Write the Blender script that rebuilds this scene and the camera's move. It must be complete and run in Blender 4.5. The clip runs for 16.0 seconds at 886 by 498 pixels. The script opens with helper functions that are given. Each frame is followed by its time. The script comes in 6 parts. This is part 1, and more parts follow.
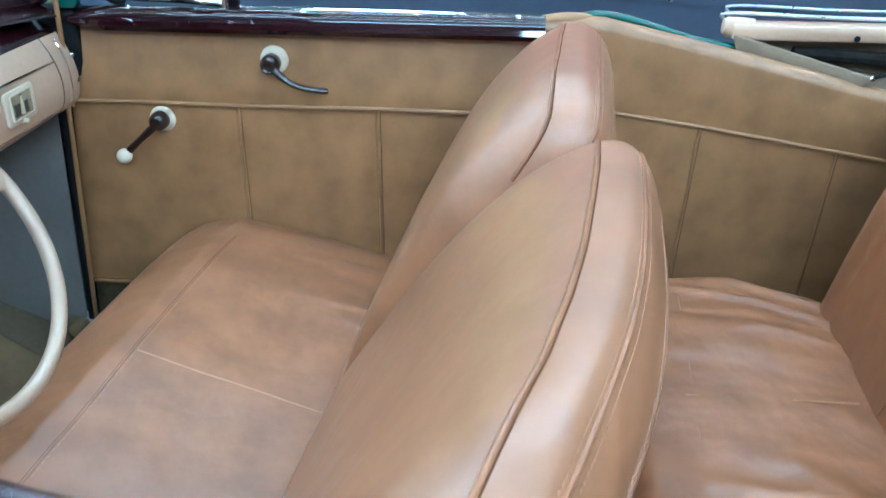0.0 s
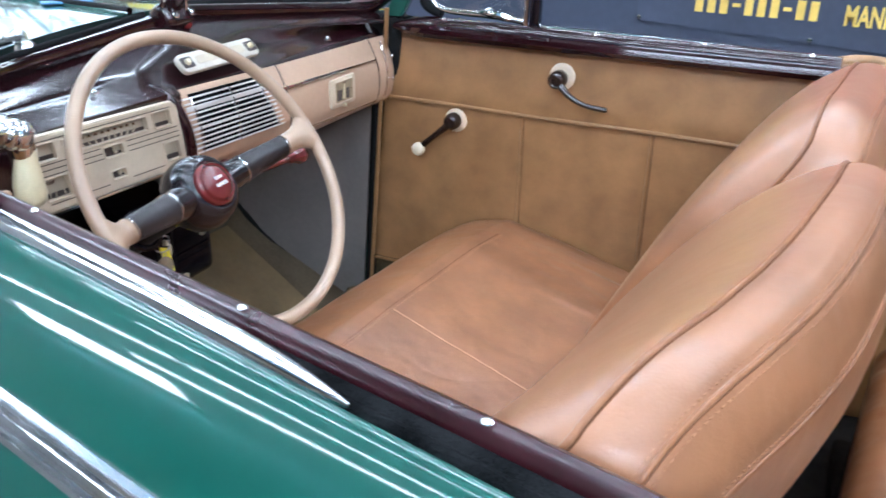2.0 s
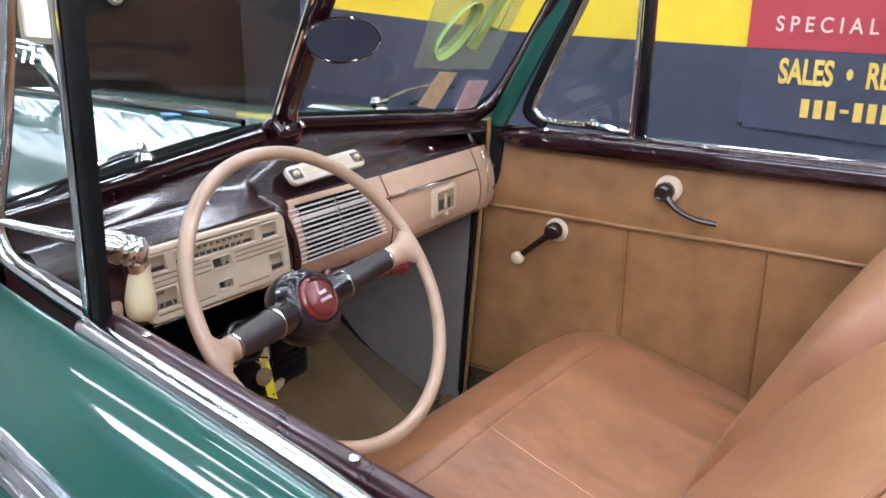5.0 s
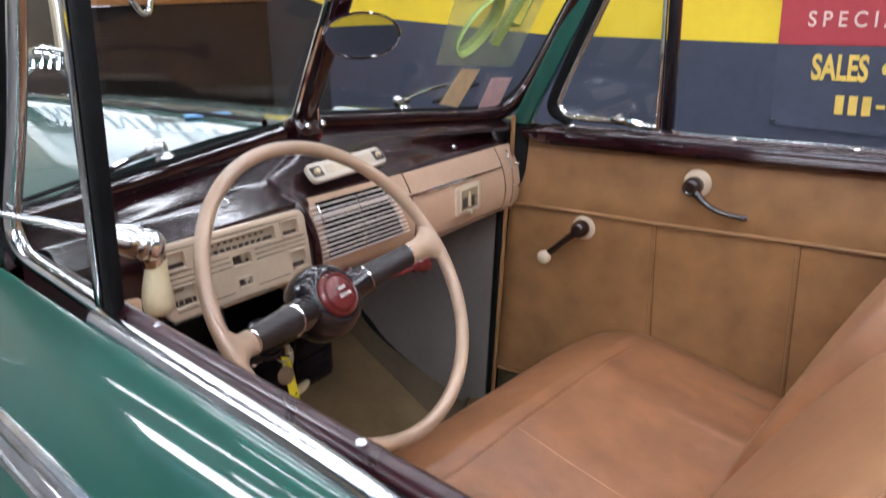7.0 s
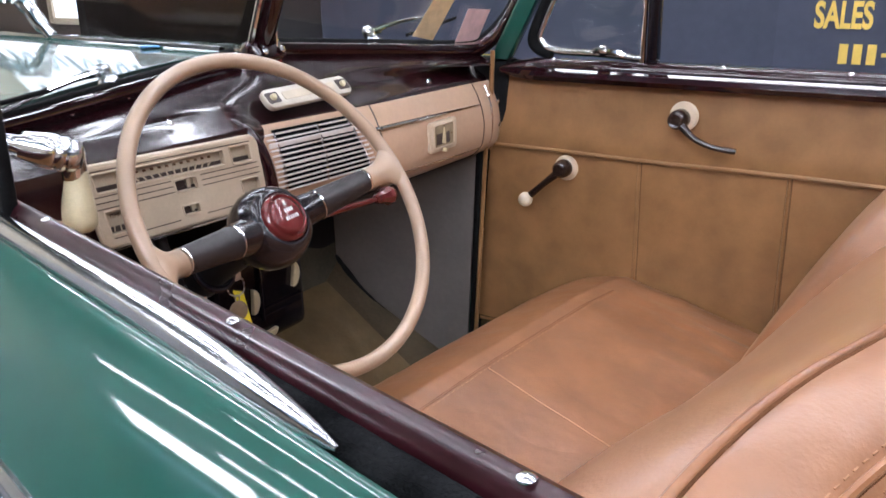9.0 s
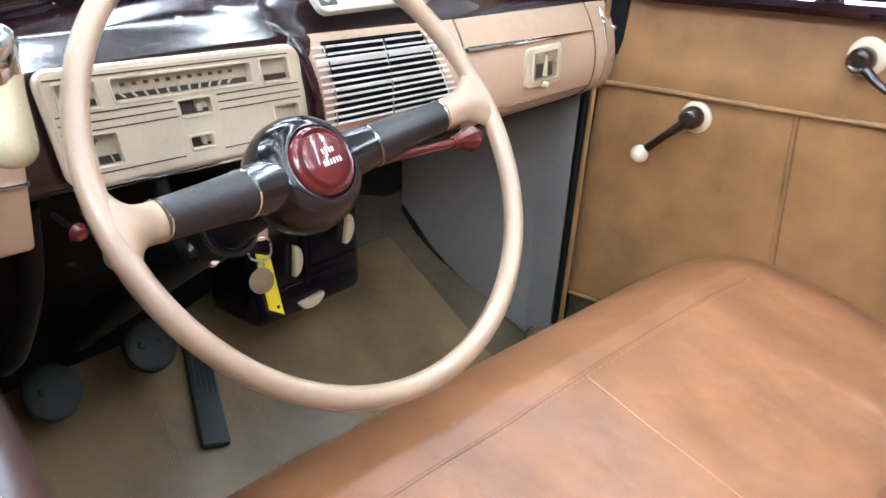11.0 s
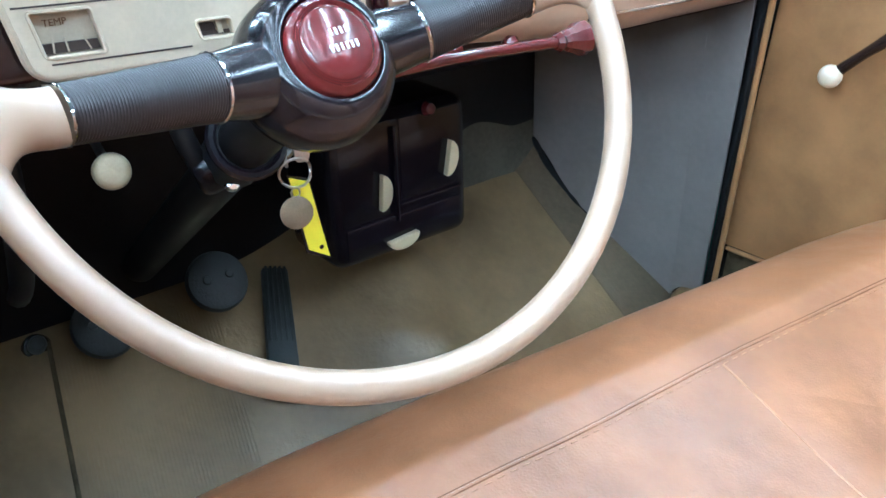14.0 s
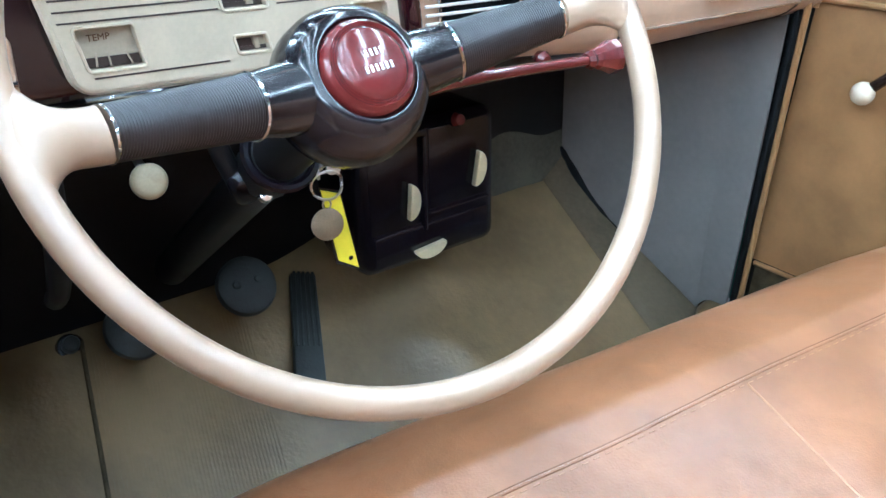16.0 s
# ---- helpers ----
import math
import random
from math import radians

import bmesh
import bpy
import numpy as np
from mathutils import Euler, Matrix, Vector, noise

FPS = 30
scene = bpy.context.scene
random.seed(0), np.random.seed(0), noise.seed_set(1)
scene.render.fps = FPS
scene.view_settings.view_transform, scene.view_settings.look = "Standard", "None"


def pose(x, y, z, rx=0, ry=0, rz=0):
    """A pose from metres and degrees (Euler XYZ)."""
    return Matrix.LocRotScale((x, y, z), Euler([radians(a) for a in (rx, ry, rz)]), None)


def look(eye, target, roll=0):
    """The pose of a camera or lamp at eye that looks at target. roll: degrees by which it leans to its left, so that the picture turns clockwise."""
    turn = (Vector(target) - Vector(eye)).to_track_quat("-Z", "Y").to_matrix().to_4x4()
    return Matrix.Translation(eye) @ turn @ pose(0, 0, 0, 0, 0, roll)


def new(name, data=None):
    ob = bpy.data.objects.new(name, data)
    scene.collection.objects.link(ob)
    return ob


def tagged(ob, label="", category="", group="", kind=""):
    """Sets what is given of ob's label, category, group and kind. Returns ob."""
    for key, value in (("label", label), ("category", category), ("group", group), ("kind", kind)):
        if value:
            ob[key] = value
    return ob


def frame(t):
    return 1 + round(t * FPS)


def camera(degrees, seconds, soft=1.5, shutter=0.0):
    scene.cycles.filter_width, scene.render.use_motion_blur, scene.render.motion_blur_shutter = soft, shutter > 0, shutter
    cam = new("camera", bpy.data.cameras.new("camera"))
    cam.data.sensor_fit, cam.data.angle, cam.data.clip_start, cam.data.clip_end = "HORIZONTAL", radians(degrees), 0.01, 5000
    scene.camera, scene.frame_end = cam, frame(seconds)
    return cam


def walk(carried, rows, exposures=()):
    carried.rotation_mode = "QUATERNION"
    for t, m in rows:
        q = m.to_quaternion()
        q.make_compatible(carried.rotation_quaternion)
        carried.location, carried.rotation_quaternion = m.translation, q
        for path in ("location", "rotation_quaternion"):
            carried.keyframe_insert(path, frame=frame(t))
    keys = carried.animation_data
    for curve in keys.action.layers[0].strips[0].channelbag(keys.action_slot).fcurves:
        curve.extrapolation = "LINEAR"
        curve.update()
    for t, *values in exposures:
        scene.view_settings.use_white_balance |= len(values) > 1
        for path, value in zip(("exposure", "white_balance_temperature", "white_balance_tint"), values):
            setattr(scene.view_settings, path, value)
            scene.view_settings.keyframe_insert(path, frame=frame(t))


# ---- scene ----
cam = camera(55.91, 16.0, shutter=0.5)
PATH = [
    (0, (0.5170, -0.2843, 1.4664), (0.4596, 0.6017, 1.0063), 0.62),
    (0.5, (0.5270, -0.3351, 1.4371), (0.4268, 0.5501, 0.9829), 0.71),
    (1, (0.6020, -0.3562, 1.4409), (0.3438, 0.5109, 1.0148), 1.24),
    (1.5, (0.6137, -0.3706, 1.4407), (0.2850, 0.4786, 1.0272), 2.49),
    (2, (0.5983, -0.3752, 1.4338), (0.2133, 0.4491, 1.0186), 1.28),
    (2.5, (0.5765, -0.3643, 1.4309), (0.1523, 0.4405, 1.0158), 1.18),
    (3, (0.5736, -0.3568, 1.4350), (0.1331, 0.4515, 1.0444), 1.30),
    (3.5, (0.5701, -0.3545, 1.4391), (0.1283, 0.4584, 1.0597), 1.81),
    (4, (0.5642, -0.3465, 1.4458), (0.1242, 0.4675, 1.0665), 1.68),
    (4.5, (0.5510, -0.3469, 1.4533), (0.0844, 0.4669, 1.1070), 1.29),
    (6.8, (0.5608, -0.3320, 1.4369), (0.0259, 0.4661, 1.1597), -0.93),
    (7, (0.5586, -0.3279, 1.4265), (0.0289, 0.4648, 1.1249), -0.90),
    (7.5, (0.5564, -0.3230, 1.4072), (0.0317, 0.4651, 1.0854), -0.76),
    (8, (0.5743, -0.3227, 1.4013), (0.0513, 0.4659, 1.0781), -0.83),
    (8.5, (0.5911, -0.2945, 1.3673), (0.0653, 0.4929, 1.0454), -1.15),
    (10.8, (0.4229, -0.0344, 1.2585), (-0.1609, 0.6768, 0.8668), -0.06),
    (11, (0.3870, -0.0051, 1.2488), (-0.2014, 0.7029, 0.8584), 0.62),
    (11.5, (0.3207, 0.0797, 1.2363), (-0.2596, 0.7692, 0.8028), 0.63),
    (12, (0.3094, 0.1209, 1.2247), (-0.2734, 0.7788, 0.7478), 0.26),
    (12.5, (0.3120, 0.1556, 1.2001), (-0.3308, 0.7380, 0.7024), -2.57),
    (13, (0.3055, 0.1860, 1.1531), (-0.3614, 0.7443, 0.6595), -2.77),
    (13.5, (0.3060, 0.2060, 1.1528), (-0.3847, 0.7425, 0.6679), -2.15),
    (14, (0.3105, 0.2017, 1.1541), (-0.4007, 0.7408, 0.7030), -1.81),
    (14.5, (0.3113, 0.2017, 1.1577), (-0.4071, 0.7329, 0.7085), -1.76),
    (15, (0.3144, 0.1948, 1.1582), (-0.4093, 0.7208, 0.7115), -1.67),
    (15.5, (0.3130, 0.1968, 1.1639), (-0.4135, 0.7172, 0.7152), -1.53),
    (16, (0.3118, 0.1979, 1.1675), (-0.4180, 0.7139, 0.7189), -1.45),
]
EXPO = [
    (0, 0.0, 4530, -7), (0.5, 0.02, 4800, -6), (1, 0.03, 4900, -1), (2, 0.05, 5480, 13), (3.5, 0.1, 5950, 21), (4.7, -0.05, 6050, 21), (7, -0.42, 6330, 22), (8.7, -0.34, 6280, 23),
    (11, 0.5, 5780, 10), (12.5, 0.54, 5070, 3), (13.5, 0.72, 4880, 1), (16, 0.76, 4950, 1),
]
walk(cam, [(t, look(eye, to, roll)) for t, eye, to, roll in PATH], EXPO)

# ---- world and exposure ----
world = bpy.data.worlds.new("world")
scene.world = world
world.use_nodes = True
world.node_tree.nodes["Background"].inputs[0].default_value = (0.75, 0.82, 0.9, 1)
world.node_tree.nodes["Background"].inputs[1].default_value = 0.15
LAMP = 41.0


# ---- materials ----
def material(name, base, rough=0.5, metal=0.0, coat=0.0, var=0.0, scale=6.0, bump=0.0, bscale=200.0, mid=0.0, fine=0.0, folds=0.0, grain=0.3, coat_rough=0.04, spec=0.5, emit=0.0, tint=None, stretch=(1, 1, 1)):
    """A Principled material with colour variation at two scales and a fine relief."""
    m = bpy.data.materials.new(name)
    m.use_nodes = True
    nt = m.node_tree
    p = nt.nodes["Principled BSDF"]
    p.inputs["Roughness"].default_value = rough
    p.inputs["Metallic"].default_value = metal
    p.inputs["Coat Weight"].default_value = coat
    p.inputs["Coat Roughness"].default_value = coat_rough
    p.inputs["Specular IOR Level"].default_value = spec
    p.inputs["Base Color"].default_value = (*base, 1)
    if emit:
        p.inputs["Emission Color"].default_value = (*base, 1)
        p.inputs["Emission Strength"].default_value = emit
    if var or bump:
        co = nt.nodes.new("ShaderNodeTexCoord")
        mp = nt.nodes.new("ShaderNodeMapping")
        mp.inputs["Scale"].default_value = stretch
        nt.links.new(co.outputs["Object"], mp.inputs["Vector"])
    if var:
        big = nt.nodes.new("ShaderNodeTexNoise")
        big.inputs["Scale"].default_value, big.inputs["Detail"].default_value = scale, 6
        nt.links.new(mp.outputs["Vector"], big.inputs["Vector"])
        small = nt.nodes.new("ShaderNodeTexNoise")
        small.inputs["Scale"].default_value, small.inputs["Detail"].default_value = scale * 14, 3
        nt.links.new(mp.outputs["Vector"], small.inputs["Vector"])
        mix = nt.nodes.new("ShaderNodeMix")
        mix.data_type = "FLOAT"
        mix.inputs["Factor"].default_value = grain
        nt.links.new(big.outputs["Fac"], mix.inputs[2])
        nt.links.new(small.outputs["Fac"], mix.inputs[3])
        ramp = nt.nodes.new("ShaderNodeValToRGB")
        other = tint or tuple(min(1.0, c * (1 + var)) for c in base)
        ramp.color_ramp.elements[0].position, ramp.color_ramp.elements[1].position = 0.36, 0.64
        ramp.color_ramp.elements[0].color = (*(c * (1 - var) for c in base), 1)
        ramp.color_ramp.elements[1].color = (*other, 1)
        nt.links.new(mix.outputs[0], ramp.inputs["Fac"])
        nt.links.new(ramp.outputs["Color"], p.inputs["Base Color"])
        rr = nt.nodes.new("ShaderNodeMapRange")
        rr.inputs["To Min"].default_value, rr.inputs["To Max"].default_value = max(0.02, rough - fine), min(1, rough + fine)
        nt.links.new(big.outputs["Fac"], rr.inputs["Value"])
        nt.links.new(rr.outputs["Result"], p.inputs["Roughness"])
    if bump:
        nz = nt.nodes.new("ShaderNodeTexNoise")
        nz.inputs["Scale"].default_value, nz.inputs["Detail"].default_value = bscale, 4
        nt.links.new(mp.outputs["Vector"], nz.inputs["Vector"])
        bp = nt.nodes.new("ShaderNodeBump")
        bp.inputs["Strength"].default_value, bp.inputs["Distance"].default_value = bump, 0.002
        nt.links.new(nz.outputs["Fac"], bp.inputs["Height"])
        if mid:
            nm = nt.nodes.new("ShaderNodeTexNoise")
            nm.inputs["Scale"].default_value, nm.inputs["Detail"].default_value = 14, 2.5
            nt.links.new(mp.outputs["Vector"], nm.inputs["Vector"])
            b2 = nt.nodes.new("ShaderNodeBump")
            b2.inputs["Strength"].default_value, b2.inputs["Distance"].default_value = mid, 0.009
            nt.links.new(nm.outputs["Fac"], b2.inputs["Height"])
            nt.links.new(b2.outputs["Normal"], bp.inputs["Normal"])
            if folds:
                fm = nt.nodes.new("ShaderNodeMapping")
                fm.inputs["Scale"].default_value, fm.inputs["Rotation"].default_value = (3, 14, 6), (0, 0, 0.25)
                nt.links.new(co.outputs["Object"], fm.inputs["Vector"])
                fn = nt.nodes.new("ShaderNodeTexNoise")
                fn.inputs["Scale"].default_value, fn.inputs["Detail"].default_value, fn.inputs["Distortion"].default_value = 1.0, 0.6, 0.5
                nt.links.new(fm.outputs["Vector"], fn.inputs["Vector"])
                fk = nt.nodes.new("ShaderNodeTexNoise")
                fk.inputs["Scale"].default_value, fk.inputs["Detail"].default_value = 2.6, 1
                nt.links.new(co.outputs["Object"], fk.inputs["Vector"])
                fr = nt.nodes.new("ShaderNodeMapRange")
                fr.inputs["From Min"].default_value, fr.inputs["From Max"].default_value = 0.45, 0.65
                nt.links.new(fk.outputs["Fac"], fr.inputs["Value"])
                ft = nt.nodes.new("ShaderNodeMath")
                ft.operation = "MULTIPLY"
                nt.links.new(fn.outputs["Fac"], ft.inputs[0])
                nt.links.new(fr.outputs["Result"], ft.inputs[1])
                b3 = nt.nodes.new("ShaderNodeBump")
                b3.inputs["Strength"].default_value, b3.inputs["Distance"].default_value = folds, 0.017
                nt.links.new(ft.outputs[0], b3.inputs["Height"])
                nt.links.new(b3.outputs["Normal"], b2.inputs["Normal"])
        nt.links.new(bp.outputs["Normal"], p.inputs["Normal"])
    return m


LEATHER = material("seat_leather", (0.257, 0.11, 0.048), 0.36, var=0.16, scale=13, grain=0.1, mid=0.6, folds=0.9, bump=0.15, bscale=420, fine=0.1, coat=0.4, coat_rough=0.32, spec=0.28)
BACK = material("polished_seat_leather", (0.298, 0.13, 0.058), 0.4, var=0.12, scale=11, grain=0.1, mid=0.5, folds=0.25, bump=0.15, bscale=420, fine=0.1, coat=0.7, coat_rough=0.33, spec=0.45)
# same leather as in front, darkened for the shade around the rear seat
REAR_SHADED = material("shaded_rear_leather", (0.225, 0.09, 0.036), 0.36, var=0.16, scale=13, grain=0.1, mid=0.6, folds=0.9, bump=0.15, bscale=420, fine=0.1, coat=0.4, coat_rough=0.3, spec=0.28)
TRIM = material("door_leather", (0.262, 0.131, 0.05), 0.42, mid=0.2, var=0.2, scale=12, grain=0.1, bump=0.15, bscale=420, fine=0.1, coat=0.3, coat_rough=0.36)
WELT = material("piping_leather", (0.3, 0.16, 0.065), 0.42, var=0.12, scale=30)
# leather darkened to paint the shade in seam and piping creases
SEAM_SHADE = material("seam_shadow", (0.11, 0.048, 0.022), 0.8, spec=0.05, var=0.1, scale=30)
THREAD = material("pale_thread", (0.38, 0.19, 0.1), 0.6, var=0.1, scale=80)
SEAM = material("tan_seam", (0.13, 0.062, 0.022), 0.6, var=0.1, scale=30)
SEAT_SEAM = material("seat_seam", (0.24, 0.12, 0.075), 0.5, var=0.1, scale=30)
BROWN = material("dark_brown_plastic", (0.022, 0.012, 0.009), 0.24, coat=0.3, var=0.2, scale=30, fine=0.04)
MAROON = material("maroon_lacquer", (0.016, 0.0028, 0.0045), 0.06, spec=0.3, coat=0.9, var=0.25, scale=4, fine=0.03)
DASHTOP = material("maroon_dash_lacquer", (0.015, 0.003, 0.0045), 0.25, spec=0.3, coat=0.9, coat_rough=0.13, var=0.25, scale=4, fine=0.03)
WORN = material("worn_maroon_paint", (0.024, 0.0035, 0.006), 0.3, coat=0.45, coat_rough=0.12, var=0.4, scale=16, fine=0.12)
GREEN = material("green_paint", (0.006, 0.068, 0.05), 0.4, coat=1.0, coat_rough=0.06, var=0.08, scale=3, spec=0.15, fine=0.03)
CHROME = material("chrome", (0.78, 0.79, 0.8), 0.07, metal=1.0, var=0.06, scale=20, fine=0.03)
SATIN = material("satin_chrome", (0.9, 0.89, 0.86), 0.3, metal=0.45, var=0.05, scale=20, fine=0.04)
STEEL = material("dull_steel", (0.5, 0.5, 0.5), 0.3, metal=1.0, var=0.15, scale=40, fine=0.08)
RUBBER = material("black_rubber", (0.006, 0.0065, 0.007), 0.7, spec=0.15, var=0.4, scale=25, bump=0.3, bscale=300, fine=0.12)
FELT = material("worn_black_felt", (0.009, 0.0095, 0.01), 1.0, spec=0.0, var=0.6, scale=30, bump=1.0, bscale=350)
BLACK = material("black_enamel", (0.007, 0.0055, 0.009), 0.2, spec=0.4, coat=0.15, var=0.3, scale=12, fine=0.05)
UNDER = material("dull_black_paint", (0.0085, 0.008, 0.009), 0.45, spec=0.3, var=0.3, scale=14, fine=0.08)
GRIP = material("black_grip", (0.021, 0.017, 0.0175), 0.36, var=0.25, scale=40, fine=0.08)
PEDAL = material("pedal_rubber", (0.019, 0.022, 0.021), 0.6, var=0.3, scale=40, bump=0.3, bscale=250, fine=0.1)
BEIGE = material("beige_dash_paint", (0.5, 0.335, 0.225), 0.3, var=0.08, scale=7, coat=0.25, fine=0.05)
CREAM = material("cream_plastic", (0.61, 0.505, 0.37), 0.35, var=0.08, scale=20, coat=0.2, fine=0.05)
RIM = material("tan_wheel_plastic", (0.37, 0.256, 0.173), 0.3, var=0.1, scale=9, grain=0.1, coat=0.25, coat_rough=0.22, fine=0.05)
PALECREAM = material("pale_radio_paint", (0.58, 0.53, 0.44), 0.3, var=0.1, scale=20, coat=0.3, fine=0.05)
IVORY = material("ivory_plastic", (0.66, 0.57, 0.36), 0.35, var=0.1, scale=30, coat=0.2, fine=0.05)
# ivory with the shade under the dash put into its colour
SHADED_IVORY = material("shaded_ivory_plastic", (0.36, 0.3, 0.19), 0.4, var=0.15, scale=30, coat=0.15, fine=0.06)
HUB = material("hub_plastic", (0.0105, 0.0075, 0.0095), 0.18, var=0.25, scale=14, coat=0.3, coat_rough=0.08, fine=0.06)
BRIGHT = material("worn_chrome", (0.75, 0.76, 0.78), 0.15, metal=1.0, var=0.08, scale=25, fine=0.05)
RED = material("dark_red_plastic", (0.11, 0.013, 0.013), 0.2, var=0.15, scale=18, coat=0.35, fine=0.04)
WHITE = material("white_lettering", (0.8, 0.78, 0.75), 0.4, var=0.05, scale=50)
SLOT = material("gauge_dark", (0.05, 0.035, 0.03), 0.4, var=0.2, scale=30)
DIAL = material("gauge_face", (0.5, 0.43, 0.32), 0.4, var=0.12, scale=25)
MAT = material("rubber_floor_mat", (0.186, 0.126, 0.059), 0.44, spec=0.45, var=0.3, scale=5, grain=0.15, mid=0.35, bump=0.3, bscale=160, fine=0.12)
STRIP = material("side_strip_rubber", (0.105, 0.08, 0.048), 0.75, spec=0.2, var=0.25, scale=8, bump=0.2, bscale=160, fine=0.1)
CARPET = material("dark_carpet", (0.016, 0.014, 0.012), 0.9, spec=0.1, var=0.4, scale=40, bump=0.8, bscale=500)
LINER = material("olive_liner", (0.085, 0.078, 0.056), 0.75, spec=0.25, var=0.3, scale=9, mid=0.3, bump=0.3, bscale=200, fine=0.1)
OLIVE = material("olive_carpet", (0.075, 0.058, 0.032), 0.9, spec=0.1, var=0.35, scale=40, bump=0.8, bscale=500)
AGED = material("aged_dial_paint", (0.3, 0.235, 0.145), 0.45, var=0.25, scale=60, fine=0.06)
KICK = material("grey_cardboard", (0.185, 0.167, 0.153), 0.65, var=0.12, scale=6, bump=0.1, bscale=200, fine=0.05)
CANVAS = material("tan_canvas", (0.21, 0.15, 0.095), 0.75, var=0.12, scale=12, bump=0.4, bscale=700)
NAVY = material("navy_banner_vinyl", (0.056, 0.064, 0.096), 0.42, var=0.15, scale=2, fine=0.05, bump=0.1, bscale=12)
# darker colour for the banner's left end
DARK_END = material("dark_banner_end", (0.017, 0.017, 0.02), 0.5, var=0.15, scale=2, fine=0.05)
YELLOW = material("yellow_banner_vinyl", (0.86, 0.62, 0.035), 0.45, var=0.06, scale=2, fine=0.05)
REDV = material("red_banner_vinyl", (0.42, 0.05, 0.06), 0.45, var=0.08, scale=2, fine=0.05)
GOLD = material("gold_letters", (0.8, 0.55, 0.12), 0.5, var=0.1, scale=20)
PALE = material("pale_letters", (0.75, 0.62, 0.55), 0.5, var=0.05, scale=20)
WALL = material("garage_wall", (0.2, 0.195, 0.185), 0.8, var=0.1, scale=1.5, bump=0.2, bscale=30)
BEIGEWALL = material("beige_workshop_wall", (0.32, 0.29, 0.235), 0.7, var=0.1, scale=1.5, bump=0.2, bscale=30)
SANDWALL = material("pale_sand_wall", (0.66, 0.58, 0.44), 0.7, var=0.1, scale=1.5, bump=0.2, bscale=30)
DARKWALL = material("dark_garage_wall", (0.012, 0.0095, 0.008), 0.85, spec=0.1, var=0.3, scale=1.2, bump=0.2, bscale=30)
CEIL = material("grey_ceiling", (0.07, 0.07, 0.07), 0.85, var=0.06, scale=1)
CHANNEL_BLUE = material("pale_blue_paint", (0.3, 0.55, 0.72), 0.5, var=0.1, scale=3, fine=0.05)
CONCRETE = material("concrete_floor", (0.13, 0.127, 0.12), 0.5, var=0.2, scale=1.5, bump=0.2, bscale=40, fine=0.15)
TUBE = material("lamp_tube", (0.9, 0.97, 1.0), 0.5, emit=LAMP)
TAGY = material("yellow_tag", (0.85, 0.75, 0.03), 0.35, var=0.06, scale=60)
COIN = material("bronze_disc", (0.24, 0.185, 0.12), 0.5, metal=0.4, var=0.2, scale=60, fine=0.1)
STICKER_TAN = material("tan_sticker", (0.75, 0.6, 0.36), 0.6, var=0.1, scale=60)
STICKER_PINK = material("pink_sticker", (0.8, 0.58, 0.6), 0.6, var=0.12, scale=60)
STICKER_GREEN = material("green_decal", (0.3, 0.42, 0.12), 0.6, var=0.12, scale=40)


def glass_material(name, tint=(0.97, 0.985, 0.98), gloss=0.045):
    """Thin pane: mostly clear, a little mirror."""
    m = bpy.data.materials.new(name)
    m.use_nodes = True
    nt = m.node_tree
    nt.nodes.remove(nt.nodes["Principled BSDF"])
    out = nt.nodes["Material Output"]
    tr = nt.nodes.new("ShaderNodeBsdfTransparent")
    tr.inputs["Color"].default_value = (*tint, 1)
    gl = nt.nodes.new("ShaderNodeBsdfGlossy")
    gl.inputs["Roughness"].default_value = 0.02
    mx = nt.nodes.new("ShaderNodeMixShader")
    mx.inputs["Fac"].default_value = gloss
    nt.links.new(tr.outputs["BSDF"], mx.inputs[1])
    nt.links.new(gl.outputs["BSDF"], mx.inputs[2])
    nt.links.new(mx.outputs["Shader"], out.inputs["Surface"])
    return m


GLASS = glass_material("window_glass")


def film_material(name, base, alpha):
    """A translucent film."""
    m = material(name, base, 0.5, var=0.08, scale=30)
    m.node_tree.nodes["Principled BSDF"].inputs["Alpha"].default_value = alpha
    return m


FILM = film_material("pale_film", (0.5, 0.6, 0.42), 0.28)


# ---- mesh helpers ----
def thing(name, loc, label, category, group="", kind=""):
    ob = new(name)
    ob.empty_display_size = 0.05
    ob.location = loc
    return tagged(ob, label, category, group, kind)


def anchor(ob):
    p = Vector((0, 0, 0))
    while ob is not None:
        p += ob.location
        ob = ob.parent
    return p


def finish(bm, name, mat, smooth=True, angle=40):
    bmesh.ops.recalc_face_normals(bm, faces=bm.faces)
    me = bpy.data.meshes.new(name)
    bm.to_mesh(me)
    bm.free()
    me.materials.append(mat)
    if smooth:
        me.shade_smooth()
        me.set_sharp_from_angle(angle=radians(angle))
    return me


def part(name, bm, mat, parent, label="", smooth=True, angle=40):
    """One mesh, built in world coordinates, under a thing or a part."""
    me = finish(bm, name, mat, smooth, angle)
    ob = new(name, me)
    ob.parent = parent
    me.transform(Matrix.Translation(-anchor(parent)))
    return tagged(ob, label)


def solid(name, bm, mat, label, category, kind="", group="", smooth=True):
    """A top-level thing of one mesh."""
    me = finish(bm, name, mat, smooth)
    ob = new(name, me)
    return tagged(ob, label, category, group, kind)


def V(*a):
    return Vector(a)


